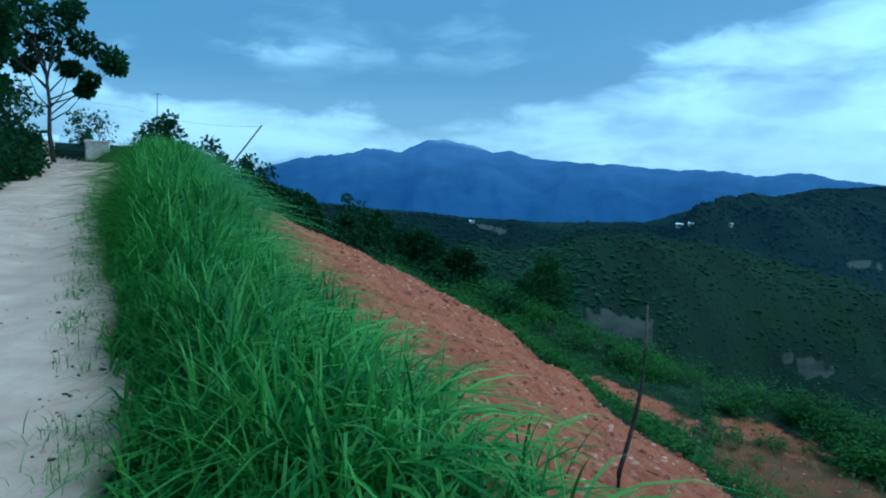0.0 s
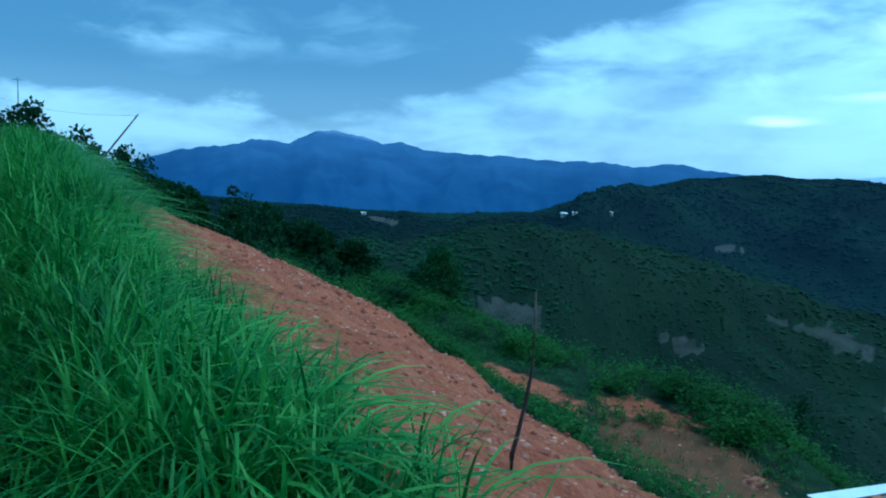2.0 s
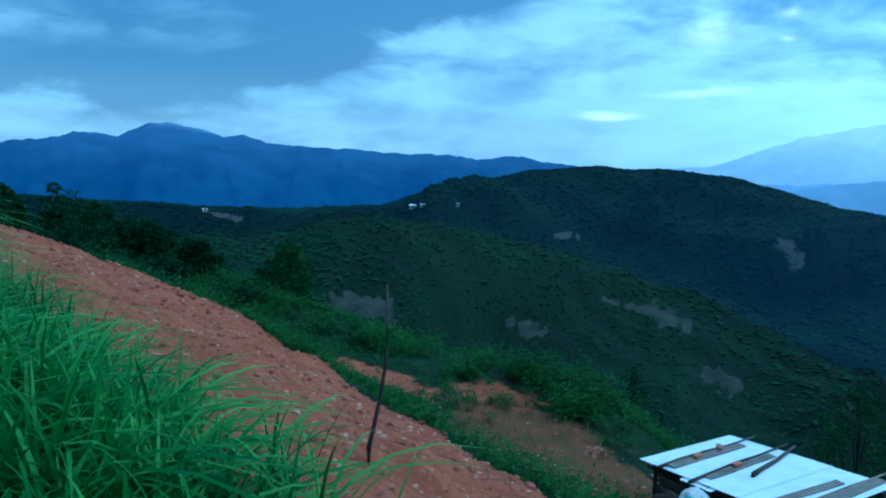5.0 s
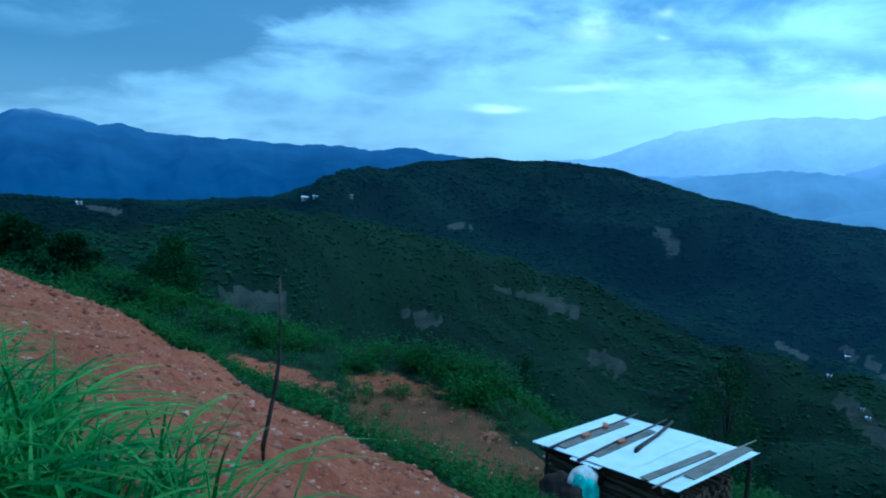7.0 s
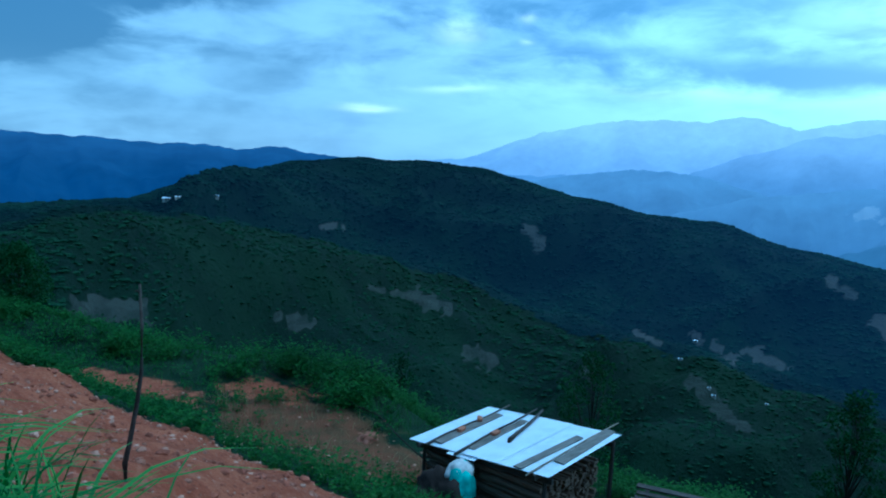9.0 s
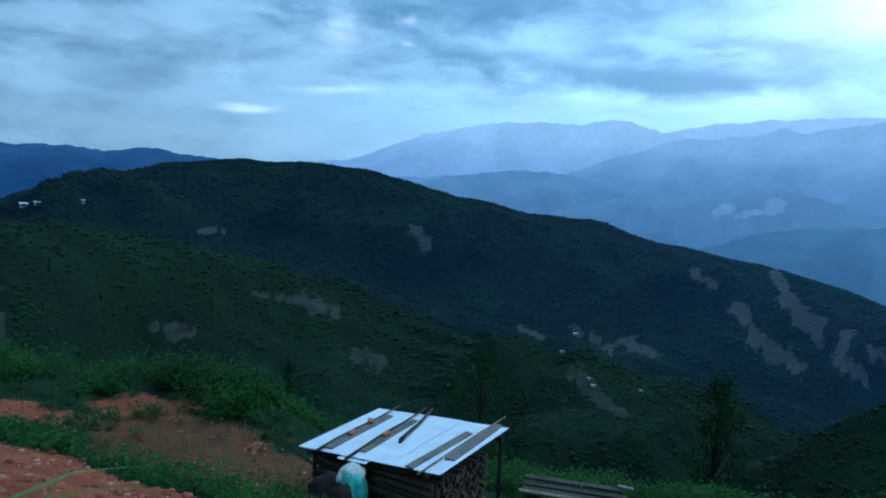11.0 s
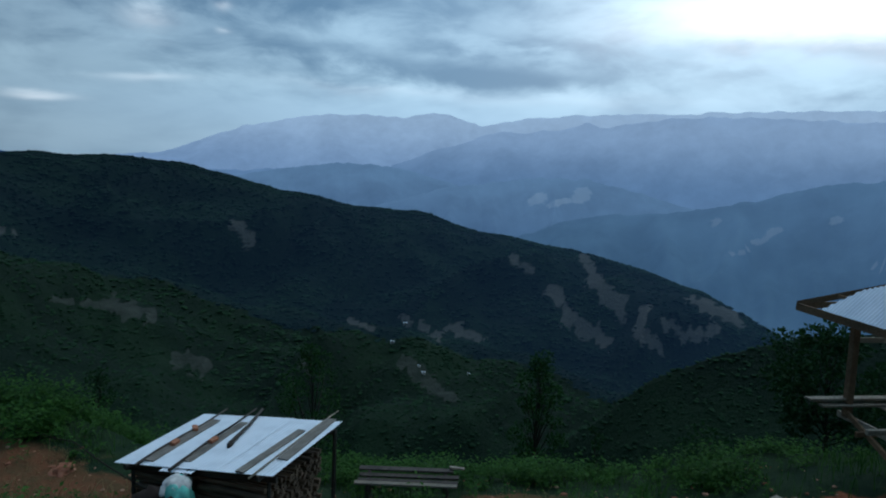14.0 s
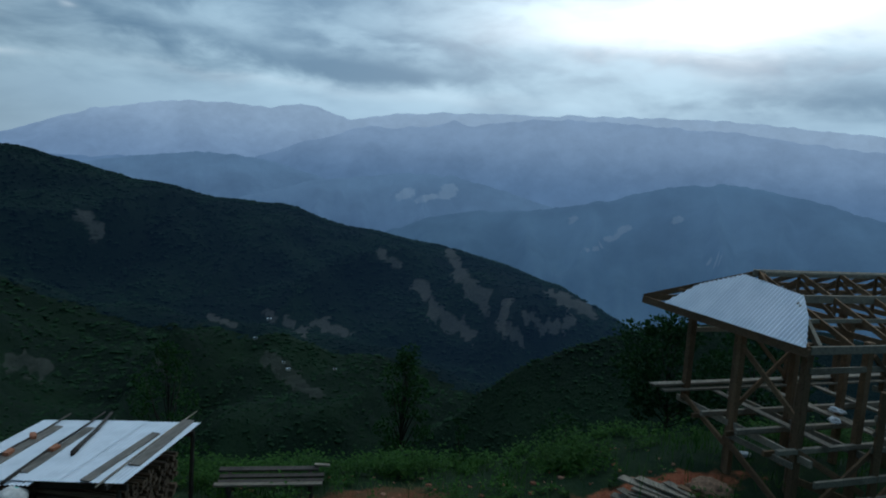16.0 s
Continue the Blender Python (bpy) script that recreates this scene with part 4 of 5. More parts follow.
def verge():
    rng = np.random.default_rng(12)
    for s0, s1, k, wide in ((1.7, 7.0, 8200, 0.027), (7.0, 16.0, 11500, 0.027), (16.0, 36.0, 12000, 0.03)):
        s, n, an = strip(rng, k, s0, s1, -0.08, 2.35, 0.13, True)
        rim = 1.35 + 0.3 * fbm(s * 0.8, s * 0 + 2.2, 3, 17) + 0.55 * smooth01(s, 6, 9) + 0.6 * smooth01(s, 12, 22)
        inner = 0.05 + 0.22 * fbm(s * 1.3, s * 0 + 7.2, 3, 19)
        keep = (n < rim) & (n > inner) & (s > 1.5)
        s, n, an = s[keep], n[keep], an[keep]
        x, y = on_road(s, n + edge(s))
        full = smooth01(n, 0.1, 0.7) * (0.6 + 0.4 * smooth01(rim[keep] - n, 0.0, 0.5))
        length = (0.26 + 0.36 * full + 0.28 * smooth01(s, 6, 10) * full + 0.08 * smooth01(s, 10, 16) * full) * rng.uniform(0.5, 1.2, len(s)) * (0.6 + 0.4 * smooth01(s, 1.6, 3.0)) * 1.18
        blades("verge_grass", np.stack([x, y, land(x, y) - 0.02], -1), length, wide * rng.uniform(0.6, 1.5, len(s)), rng, M_GRASS, "tall bright green grass on the road verge", 1.45, 7, an)
    # trampled short tufts along the wheel track
    s, n = strip(rng, 5200, 1.7, 26, -0.3, 0.3, 0.09)
    x, y = on_road(s, n)
    blades("edge_grass", np.stack([x, y, land(x, y) - 0.01], -1), rng.uniform(0.05, 0.2, len(s)), rng.uniform(0.004, 0.009, len(s)), rng, M_GRASS, "short trampled grass along the road edge", 1.6, 4)
    # coarse tufts that hang over the spoil
    s, n = strip(rng, 1500, 2.0, 9.5, 1.2, 2.0, 0.08)
    x, y = on_road(s, n)
    blades("tuft_grass", np.stack([x, y, land(x, y) - 0.02], -1), rng.uniform(0.3, 0.7, len(s)), rng.uniform(0.014, 0.028, len(s)), rng, M_GRASS, "coarse drooping grass tufts over the red spoil", 1.4, 6)
    # tall single stalks before the timber frame
    a = np.radians(np.concatenate([rng.normal(90, 1.2, 9), rng.normal(96, 1.5, 7), rng.normal(80, 2.0, 8)]))
    d = rng.uniform(4.6, 6.0, len(a))
    x, y = d * np.sin(a), d * np.cos(a)
    zt = EYE + d * np.tan(np.radians(rng.uniform(-24, -19.5, len(a))))
    z = land(x, y)
    blades("stalk_grass", np.stack([x, y, z], -1), np.clip(zt - z, 0.4, 2.0) * 1.05, np.full(len(a), 0.012), rng, M_HERB, "tall thin grass stalks on the slope below the road", 0.35, 6)


verge()


def herbs(name, k, s0, s1, n0, n1, hmax, per, size, seed, mat, label, sparse=1.0):
    """Low leafy plants over the green parts of the terrace, thin on bare soil."""
    rng = np.random.default_rng(seed)
    s, n = strip(rng, k, s0, s1, n0, n1, 0.35)
    x, y = on_road(s, n)
    road, spoil, straw = kinds(x, y)
    bare = np.maximum(spoil, 0.6 * straw)
    patchy = 0.2 + 0.8 * smooth01(fbm(x * 0.4, y * 0.4, 3, seed + 60), -0.3, 0.2)
    keep = (rng.uniform(0, 1, k) > smooth01(bare, 0.15, 0.6) * 0.9) & (rng.uniform(0, 1, k) < patchy) & (np.hypot(x - 10.2, y - 8.6) > 1.7) & (np.hypot(x - 15.5, y + 4.0) > 3.2)
    x, y, n = x[keep], y[keep], n[keep]
    z = land(x, y)
    m = len(x)
    h = hmax * rng.uniform(0.3, 1.0, m) * (0.7 + 0.6 * (fbm(x * 0.5, y * 0.5, 2, seed) + 0.4))
    idx = np.repeat(np.arange(m), per)
    u = rng.uniform(0.1, 1.0, m * per)
    an = rng.uniform(0, 6.28, m * per)
    spread = h[idx] * 0.5 * np.sqrt(u) * rng.uniform(0.2, 1.0, m * per)
    base = np.stack([x[idx] + spread * np.cos(an), y[idx] + spread * np.sin(an), z[idx] + h[idx] * u], -1)
    out = np.stack([np.cos(an), np.sin(an), rng.uniform(-0.5, 0.7, m * per)], -1)
    out /= np.linalg.norm(out, axis=1)[:, None]
    side = np.stack([-np.sin(an), np.cos(an), rng.uniform(-0.3, 0.3, m * per)], -1)
    nrm = np.cross(out, side)
    sc = size * rng.uniform(0.5, 1.4, m * per)
    v = base[:, None] + sc[:, None, None] * (LEAF_V[None, :, 0, None] * out[:, None] + LEAF_V[None, :, 1, None] * side[:, None] + LEAF_V[None, :, 2, None] * nrm[:, None])
    f = LEAF_F[None] + (np.arange(m * per) * 4)[:, None, None]
    ob = mesh_object(name, v.reshape(-1, 3), f.reshape(-1, 3), mat)
    return tagged(ob, label, "plants", kind="stuff")


herbs("terrace_herbs", 7500, -16, 34, 8.0, 19.5, 0.55, 28, 0.085, 31, M_HERB, "leafy green weeds covering the terrace")
herbs("edge_thicket", 1100, -22, 6, 14.3, 17.5, 0.55, 34, 0.09, 32, M_HERB, "green thicket along the terrace edge")
herbs("edge_thicket", 1200, 5, 40, 15.0, 19.0, 1.0, 40, 0.10, 37, M_HERB, "taller green thicket along the terrace edge")
herbs("slope_thicket", 2600, -24, 46, 20.0, 31.0, 1.1, 26, 0.18, 36, M_TREE, "dark green thicket on the slope below the terrace")
herbs("far_thicket", 1800, 24, 60, 6.0, 24.0, 1.3, 24, 0.2, 33, M_TREE, "dark green thicket below the far end of the road")
herbs("bank_thicket", 1500, 15, 46, -8.5, -2.35, 0.8, 30, 0.12, 34, M_HERB, "green undergrowth on the road bank")
herbs("toe_weeds", 600, 2, 24, 7.9, 9.6, 0.5, 26, 0.085, 35, M_HERB, "weeds growing along the foot of the spoil")


def terrace_grass():
    rng = np.random.default_rng(77)
    for label, mat, k, s0, s1, n0, n1, ln, wd in (("green grass among the terrace weeds", M_HERB, 15000, -16, 30, 8.3, 19, 0.42, 0.018), ("dry straw-coloured grass on the terrace", M_STRAW, 7000, -4, 13, 10.2, 16.5, 0.28, 0.012)):
        s, n = strip(rng, k, s0, s1, n0, n1, 0.25)
        x, y = on_road(s, n)
        road, spoil, straw = kinds(x, y)
        if mat is M_STRAW:
            keep = rng.uniform(0, 1, k) < smooth01(straw, 0.2, 0.7)
        else:
            keep = rng.uniform(0, 1, k) > smooth01(np.maximum(spoil, 0.8 * straw), 0.1, 0.55) * 0.96
        keep &= np.hypot(x - 10.2, y - 8.6) > 1.6
        x, y = x[keep], y[keep]
        blades("terrace_grass", np.stack([x, y, land(x, y) - 0.02], -1), ln * rng.uniform(0.5, 1.4, len(x)), wd * rng.uniform(0.6, 1.4, len(x)), rng, mat, label, 1.0, 4)


terrace_grass()


def stones(name, k, s0, s1, n0, n1, lo, hi, seed, label, kind_name, mat=None):
    rng = np.random.default_rng(seed)
    bv, bf = ico(1)
    s, n = rng.uniform(s0, s1, k), rng.uniform(n0, n1, k)
    x, y = on_road(s, n)
    size = lo + (hi - lo) * rng.uniform(0, 1, k) ** 3
    sc = np.stack([size * rng.uniform(0.7, 1.5, k), size, size * rng.uniform(0.45, 0.9, k)], -1)
    v, f = scatter(bv, bf, np.stack([x, y, land(x, y) + sc[:, 2] * 0.2], -1), sc, rng.uniform(0, 6.28, k), rng, 0.14)
    return tagged(mesh_object(name, v, f, mat or M_STONE), label, kind_name, kind="stuff")


stones("spoil_stones", 7000, 1.0, 30, 1.7, 8.3, 0.006, 0.045, 41, "pale and red stones and clods strewn over the spoil", "stones")
stones("spoil_clods", 3200, 1.5, 28, 2.0, 8.2, 0.012, 0.07, 45, "red soil clods lying on the spoil", "clods", material("red_clod", plain((0.30, 0.095, 0.05), 0.95, 0.35, 9.0, 0.6)))
stones("terrace_stones", 700, -8, 14, 9.5, 15, 0.015, 0.065, 42, "stones lying on bare terrace soil", "stones")
stones("road_gravel", 900, 1.5, 30, -2.7, 0.25, 0.005, 0.022, 43, "small gravel on the dirt road", "gravel")
stones("road_litter", 450, 1.6, 24, -0.35, 0.12, 0.003, 0.024, 44, "dark clods and plant litter along the road edge", "litter", M_BARK)


# ---- the stake, pole, mast and block ----
def near_meet(a, el):
    rs = np.linspace(1.5, 60, 1200)
    z = land(rs * math.sin(radians(a)), rs * math.cos(radians(a)))
    return float(rs[np.argmax(EYE + rs * math.tan(radians(el)) < z)])


def sight(a, el, d):
    """The point d metres off (along the ground) at that bearing and height."""
    return Vector((d * math.sin(radians(a)), d * math.cos(radians(a)), EYE + d * math.tan(radians(el))))


d = near_meet(16.1, -24.6)
foot = sight(16.1, -24.6, d)
stake = thing("stake", "thin crooked wooden stake standing in the red spoil", "stake", Matrix.Translation(foot))
pts = [foot - Vector((0, 0, 0.2)), foot + Vector((-0.01, 0, 0.15)), sight(16.3, -22.0, d), sight(16.9, -19.0, d), sight(17.2, -16.8, d), sight(17.25, -13.5, d), sight(17.1, -10.3, d)]
shaft = part("pole", limb_bm([p - foot for p in pts], [0.022, 0.02, 0.018, 0.016, 0.014, 0.012, 0.009]), M_BARK, stake, smooth=True)
part("twig", limb_bm([sight(17.15, -11.0, d) - foot, sight(16.9, -10.75, d) - foot, sight(16.75, -10.9, d) - foot], [0.008, 0.006, 0.004], 5), M_BARK, shaft)

d = 33.0
a0, a1 = sight(-17.1, -1.4, d), sight(-14.55, 2.15, d)
pole = thing("leaning_pole", "dark leaning pole rising above the verge shrubs", "pole", Matrix.Translation((a0.x, a0.y, land_at(a0.x, a0.y))))
o = pole.matrix_basis.translation
g = a0 + (a0 - a1) * ((a0.z - o.z + 0.3) / (a1.z - a0.z))
shaft = part("shaft", limb_bm([g - o, a0 - o, (a0 + a1) / 2 - o, a1 - o], [0.045, 0.042, 0.038, 0.03]), M_DARK_WOOD, pole)
part("cap", limb_bm([a1 - o, a1 - o + (a1 - a0).normalized() * 0.08], [0.04, 0.036]), M_METAL, shaft)

x, y = bearing(-22.1, 44)
mast = thing("mast", "slim grey metal mast behind the shrubs", "mast", Matrix.Translation((x, y, land_at(x, y))))
top = EYE + 44 * math.tan(radians(4.2)) - land_at(x, y)
shaft = part("tube", limb_bm([(0, 0, -0.3), (0, 0, top * 0.5), (0.02, 0, top)], [0.04, 0.035, 0.02]), M_METAL, mast)
part("collar", limb_bm([(0, 0, top * 0.62), (0, 0, top * 0.64)], [0.07, 0.07]), M_METAL, shaft)
part("antenna", limb_bm([(-0.25, 0, top * 0.97), (0.25, 0, top * 0.97)], [0.015, 0.015], 5), M_METAL, shaft)

x, y = bearing(-26.1, 40)
block = thing("concrete_block", "low pale concrete block at the bend", "block", pose(x, y, land_at(x, y) - 0.35, 0, 0, 24))
part("body", beam_bm((-0.55, 0, 0.45), (0.55, 0, 0.45), 0.8, 0.95, wob=0.02), M_WALL, block)
part("cap", beam_bm((-0.6, 0, 0.96), (0.6, 0, 0.96), 0.88, 0.1, wob=0.01), M_WALL, block)
x, y = bearing(-29.9, 44)
hut = thing("roadside_hut", "small low shelter with a pale tin roof by the bend", "hut", pose(x, y, land_at(x, y) - 0.1, 0, 0, 30))
part("wall", beam_bm((-0.8, 0, 0.4), (0.8, 0, 0.4), 1.2, 0.9, wob=0.0), M_WALL, hut)
mesh_object("roof", [(-1.0, -0.8, 0.85), (1.0, -0.8, 0.85), (1.0, 0, 1.2), (-1.0, 0, 1.2), (-1.0, 0.8, 0.85), (1.0, 0.8, 0.85)], [(0, 1, 2, 3), (3, 2, 5, 4), (0, 3, 4), (1, 5, 2), (0, 4, 5, 1)], M_SHEET, hut)
x, y = bearing(-30.6, 36)
w = thing("boundary_stone", "weathered low boulder at the foot of the tree", "stone", pose(x, y, land_at(x, y) - 0.1))
bm = bmesh.new()
bmesh.ops.create_icosphere(bm, subdivisions=2, radius=0.4)
for v in bm.verts:
    v.co *= 1 + 0.2 * noise.noise(v.co * 4)
part("rock", bm, M_STONE, w)


def cable(name, points, radius, label, sag=0.0):
    pts = []
    for p, q in zip(points, points[1:]):
        for i in range(8):
            k = i / 8
            m = Vector(p).lerp(Vector(q), k)
            m.z -= sag * 4 * k * (1 - k)
            pts.append(m)
    pts.append(Vector(points[-1]))
    ob = part(name, limb_bm(pts, [radius] * len(pts), 5), M_BLACK)
    return tagged(ob, label, "cable")


def lay(a, el, lift=0.05):
    dd = near_meet(a, el)
    p = sight(a, el, dd)
    return p + Vector((0, 0, lift))


cable("hose", [lay(26.5, -18.4, 0.5), lay(29.5, -19.4, 0.3), lay(33.0, -20.0, 0.25), lay(36.0, -21.5, 0.3), sight(41.0, -24.5, 12.2), sight(44.0, -26.6, 12.0)], 0.012, "thin black hose strung over the terrace", 0.05)
cable("wire", [a1, sight(-24.0, 3.0, 60), sight(-30, 4.0, 90)], 0.006, "thin wire from the leaning pole", 0.4)


# ---- the woodshed ----
ROOF_O = Vector((8.15, 10.17, EYE - 5.37))
RA, RC = Vector((0.43, -3.18, 0.33)).normalized(), Vector((2.48, 0.385, 0.055)).normalized()
RC = (RC - RC.dot(RA) * RA).normalized()
RN = RA.cross(RC)
RN = RN if RN.z > 0 else -RN
LA, LC = 3.22, 2.51


def roof_pt(u, v, lift=0.0):
    return ROOF_O + RA * u + RC * v + RN * lift


def corrugated(o, eu, ev, en, u0, u1, v0, v1, pitch=0.076, amp=0.009, cut=None):
    """A ribbed sheet: ribs run along ev; cut(u) gives the sheet's lower and upper end at u."""
    steps = max(2, int((u1 - u0) / (pitch / 6)))
    verts, faces = [], []
    for side in (0.0, -0.002):
        for i in range(steps + 1):
            u = u0 + (u1 - u0) * i / steps
            lo, hi = cut(u) if cut else (v0, v1)
            h = amp * math.sin(2 * math.pi * u / pitch) + side
            for k in range(5):
                verts.append(o + eu * u + ev * (lo + (hi - lo) * k / 4) + en * h)
    m = (steps + 1) * 5
    for b in (0, m):
        for i in range(steps):
            for k in range(4):
                q = (b + i * 5 + k, b + i * 5 + k + 1, b + (i + 1) * 5 + k + 1, b + (i + 1) * 5 + k)
                faces.append(q if b == 0 else q[::-1])
    return verts, faces


def woodshed():
    base = Vector((9.6, 8.8, 0))
    base.z = land_at(base.x, base.y)
    t = thing("woodshed", "open firewood shelter with a flat corrugated metal roof", "shed", Matrix.Translation(base))
    for u0, u1, lift in ((0.0, 1.12, 0.0), (1.06, 2.16, 0.012), (2.10, LA, 0.0)):
        v, f = corrugated(ROOF_O - base + RN * lift, RA, RC, RN, u0, u1, -0.02 if lift else 0.0, LC, 0.076, 0.004)
        mesh_object("roof_sheet", v, f, M_SHEET, t, smooth=True)
    v, f = corrugated(ROOF_O - base + RN * -0.016, RA, RC, RN, 1.05, 1.72, -0.13, 0.5)
    mesh_object("roof_sheet", v, f, M_SHEET, t, smooth=True)
    for u in (0.3, 1.6, 2.95):
        part("rafter", beam_bm(roof_pt(u, -0.05, -0.055) - base, roof_pt(u, LC - 0.05, -0.055) - base, 0.05, 0.08), M_DARK_WOOD, t)
    for v in (0.18, LC - 0.2):
        part("beam", beam_bm(roof_pt(0.05, v, -0.14) - base, roof_pt(LA - 0.05, v, -0.14) - base, 0.07, 0.09), M_DARK_WOOD, t)
    for u, v in ((0.25, 0.18), (LA - 0.2, 0.18), (0.25, LC - 0.2), (LA - 0.12, LC - 0.12), (1.7, LC - 0.2)):
        p = roof_pt(u, v, -0.1)
        part("post", limb_bm([Vector((p.x, p.y, land_at(p.x, p.y) - 0.3)) - base, Vector((p.x + 0.01, p.y, p.z - 0.6)) - base, p - base], [0.045, 0.042, 0.04]), M_DARK_WOOD, t)
    return base


shed_base = woodshed()


def roof_plank(u0, v0, u1, v1, w, name, mat, label):
    a, b = roof_pt(u0, v0, 0.022), roof_pt(u1, v1, 0.022)
    return tagged(part(name, beam_bm(a, b, w, 0.025), mat), label, "plank", "planks on the roof")


roof_plank(0.64, 0.13, 0.56, 2.16, 0.19, "plank", M_ROOF_PLANK, "weathered grey plank weighing down the metal roof")
roof_plank(1.37, 0.23, 1.25, 2.11, 0.17, "plank", M_ROOF_PLANK, "weathered grey plank weighing down the metal roof")
roof_plank(2.58, 0.0, 2.66, 1.91, 0.15, "plank", M_ROOF_PLANK, "long pale plank weighing down the metal roof")
roof_plank(3.03, 0.60, 2.96, 2.55, 0.20, "plank", M_ROOF_PLANK, "wide dark grey plank near the roof edge")
for pts, r0, label in (([(0.58, -0.12), (0.50, 0.5), (0.47, 1.2), (0.48, 1.9), (0.40, 2.75)], 0.03, "dark crooked pole lying on the metal roof"),
                       ([(1.35, -0.2), (1.26, 0.5), (1.17, 1.2), (1.15, 1.8), (1.05, 2.86)], 0.03, "dark crooked pole lying on the metal roof"),
                       ([(1.72, 0.95), (1.63, 1.3), (1.5, 1.9), (1.23, 2.8)], 0.042, "short dark branch lying on the metal roof"),
                       ([(2.9, -0.21), (2.87, 1.0), (2.85, 2.0), (2.88, 3.01)], 0.018, "thin straight pole lying along the roof edge")):
    q = [roof_pt(u, v, 0.012 + r0) for u, v in pts]
    tagged(part("pole", limb_bm(q, [r0 * (1 - 0.12 * i) for i in range(len(q))], 8), M_DARK_WOOD if r0 > 0.02 else M_GREY_WOOD, smooth=True), label, "pole", "poles on the roof")
tagged(part("knot", limb_bm([roof_pt(1.74, 0.90, 0.03), roof_pt(1.70, 1.02, 0.05), roof_pt(1.66, 1.18, 0.04)], [0.03, 0.05, 0.03]), M_BLACK), "black rag tied round the branch end", "rag")
for u, v, rot in ((0.60, 0.87, 20), (0.50, 1.58, 50), (1.28, 1.09, 10)):
    m = Matrix.Translation(roof_pt(u, v, 0.066)) @ pose(0, 0, 0, 6, 0, rot)
    bm = bmesh.new()
    bmesh.ops.create_cube(bm, size=1.0, matrix=Matrix.Diagonal((0.21, 0.10, 0.065, 1)))
    bmesh.ops.bevel(bm, geom=bm.edges[:], offset=0.008, segments=2, affect="EDGES")
    for vv in bm.verts:
        vv.co += 0.006 * noise.noise_vector(vv.co * 20)
    b = part("brick", bm, M_BRICK)
    b.matrix_basis = m
    tagged(b, "broken red brick holding a plank down", "brick", "bricks on the roof")


def firewood():
    rng = random.Random(4)
    g = Vector(((roof_pt(1.6, 1.2)).x, (roof_pt(1.6, 1.2)).y, 0))
    g.z = land_at(g.x, g.y)
    t = thing("firewood_stack", "tight stack of brown split firewood under the roof", "firewood", Matrix.Translation(g))
    a = Vector((RA.x, RA.y, 0)).normalized()
    c = Vector((RC.x, RC.y, 0)).normalized()
    meshes = []
    for i in range(9):
        sides = rng.choice([5, 6, 7])
        vs, fs = tube([(-0.5, 0, 0), (0, rng.uniform(-0.02, 0.02), rng.uniform(-0.02, 0.02)), (0.5, 0, 0)], [rng.uniform(0.045, 0.06)] * 3, sides)
        for q in vs:
            q.y *= rng.uniform(0.8, 1.2)
            q.z *= rng.uniform(0.8, 1.2)
        me = bpy.data.meshes.new("log")
        me.from_pydata([tuple(q) for q in vs], [], fs)
        me.materials.append(M_LOG)
        meshes.append(me)
    rot = a.to_track_quat("X", "Z").to_euler()
    for row in range(2):
        for j in range(17):
            for k in range(10):
                ob = new("log", meshes[rng.randrange(9)])
                ob.parent = t
                v = -0.98 + 0.115 * j + (0.055 if k % 2 else 0) + rng.uniform(-0.015, 0.015)
                p = a * (-0.68 + 1.36 * row + rng.uniform(-0.06, 0.06)) + c * v
                ob.location = (p.x, p.y, 0.03 + 0.112 * k + rng.uniform(-0.012, 0.012))
                ob.rotation_euler = (rng.uniform(0, 6.28), rot.y, rot.z + rng.uniform(-0.03, 0.03))
                ob.scale = (1.32, 1, 1)


firewood()


def heap(name, centre, size, mat, label, category, seed, turn=0.0, folds=6.0, amount=0.18):
    """A soft sagging heap: a rounded lump with folds, flat below."""
    bm = bmesh.new()
    bmesh.ops.create_icosphere(bm, subdivisions=4, radius=1.0)
    for v in bm.verts:
        c = v.co.copy()
        k = 1 + amount * noise.noise(c * 1.7 + Vector((seed, 0, 0))) + 0.5 * amount * noise.noise(Vector((c.x * folds, c.y * folds, c.z * 1.3)) + Vector((0, seed, 0)))
        v.co = Vector((c.x * size[0] * k, c.y * size[1] * k, max(-0.15, c.z) * size[2] * k))
    ob = part(name, bm, mat, smooth=True)
    ob.matrix_basis = pose(*centre, 0, 0, turn)
    return tagged(ob, label, category)


p = sight(41.6, -26.4, 11.6)
heap("dark_tarpaulin", (p.x, p.y, land_at(p.x, p.y) + 0.05), (0.48, 0.48, 0.55), M_BLACK, "dark brown tarpaulin heaped over stacked wood", "tarp", 3, 20, 7.0, 0.55)
p = sight(43.3, -25.4, 11.75)
heap("green_sack", (p.x, p.y, p.z - 0.16), (0.36, 0.26, 0.5), M_TARP, "turquoise green sack sagging on the covered pile", "sack", 5, 30, 5.0, 0.2)
p = sight(43.2, -24.9, 11.8)
heap("white_sack", (p.x, p.y, p.z + 0.06), (0.30, 0.22, 0.2), M_SACK, "dirty white sack draped on the green one", "sack", 8, 10)
p = lay(35.2, -22.6, 0.0)
heap("rubble", (p.x, p.y, p.z), (0.3, 0.2, 0.15), M_STONE, "small heap of grey rubble on the terrace", "rubble", 12, 0, 4.0, 0.5)


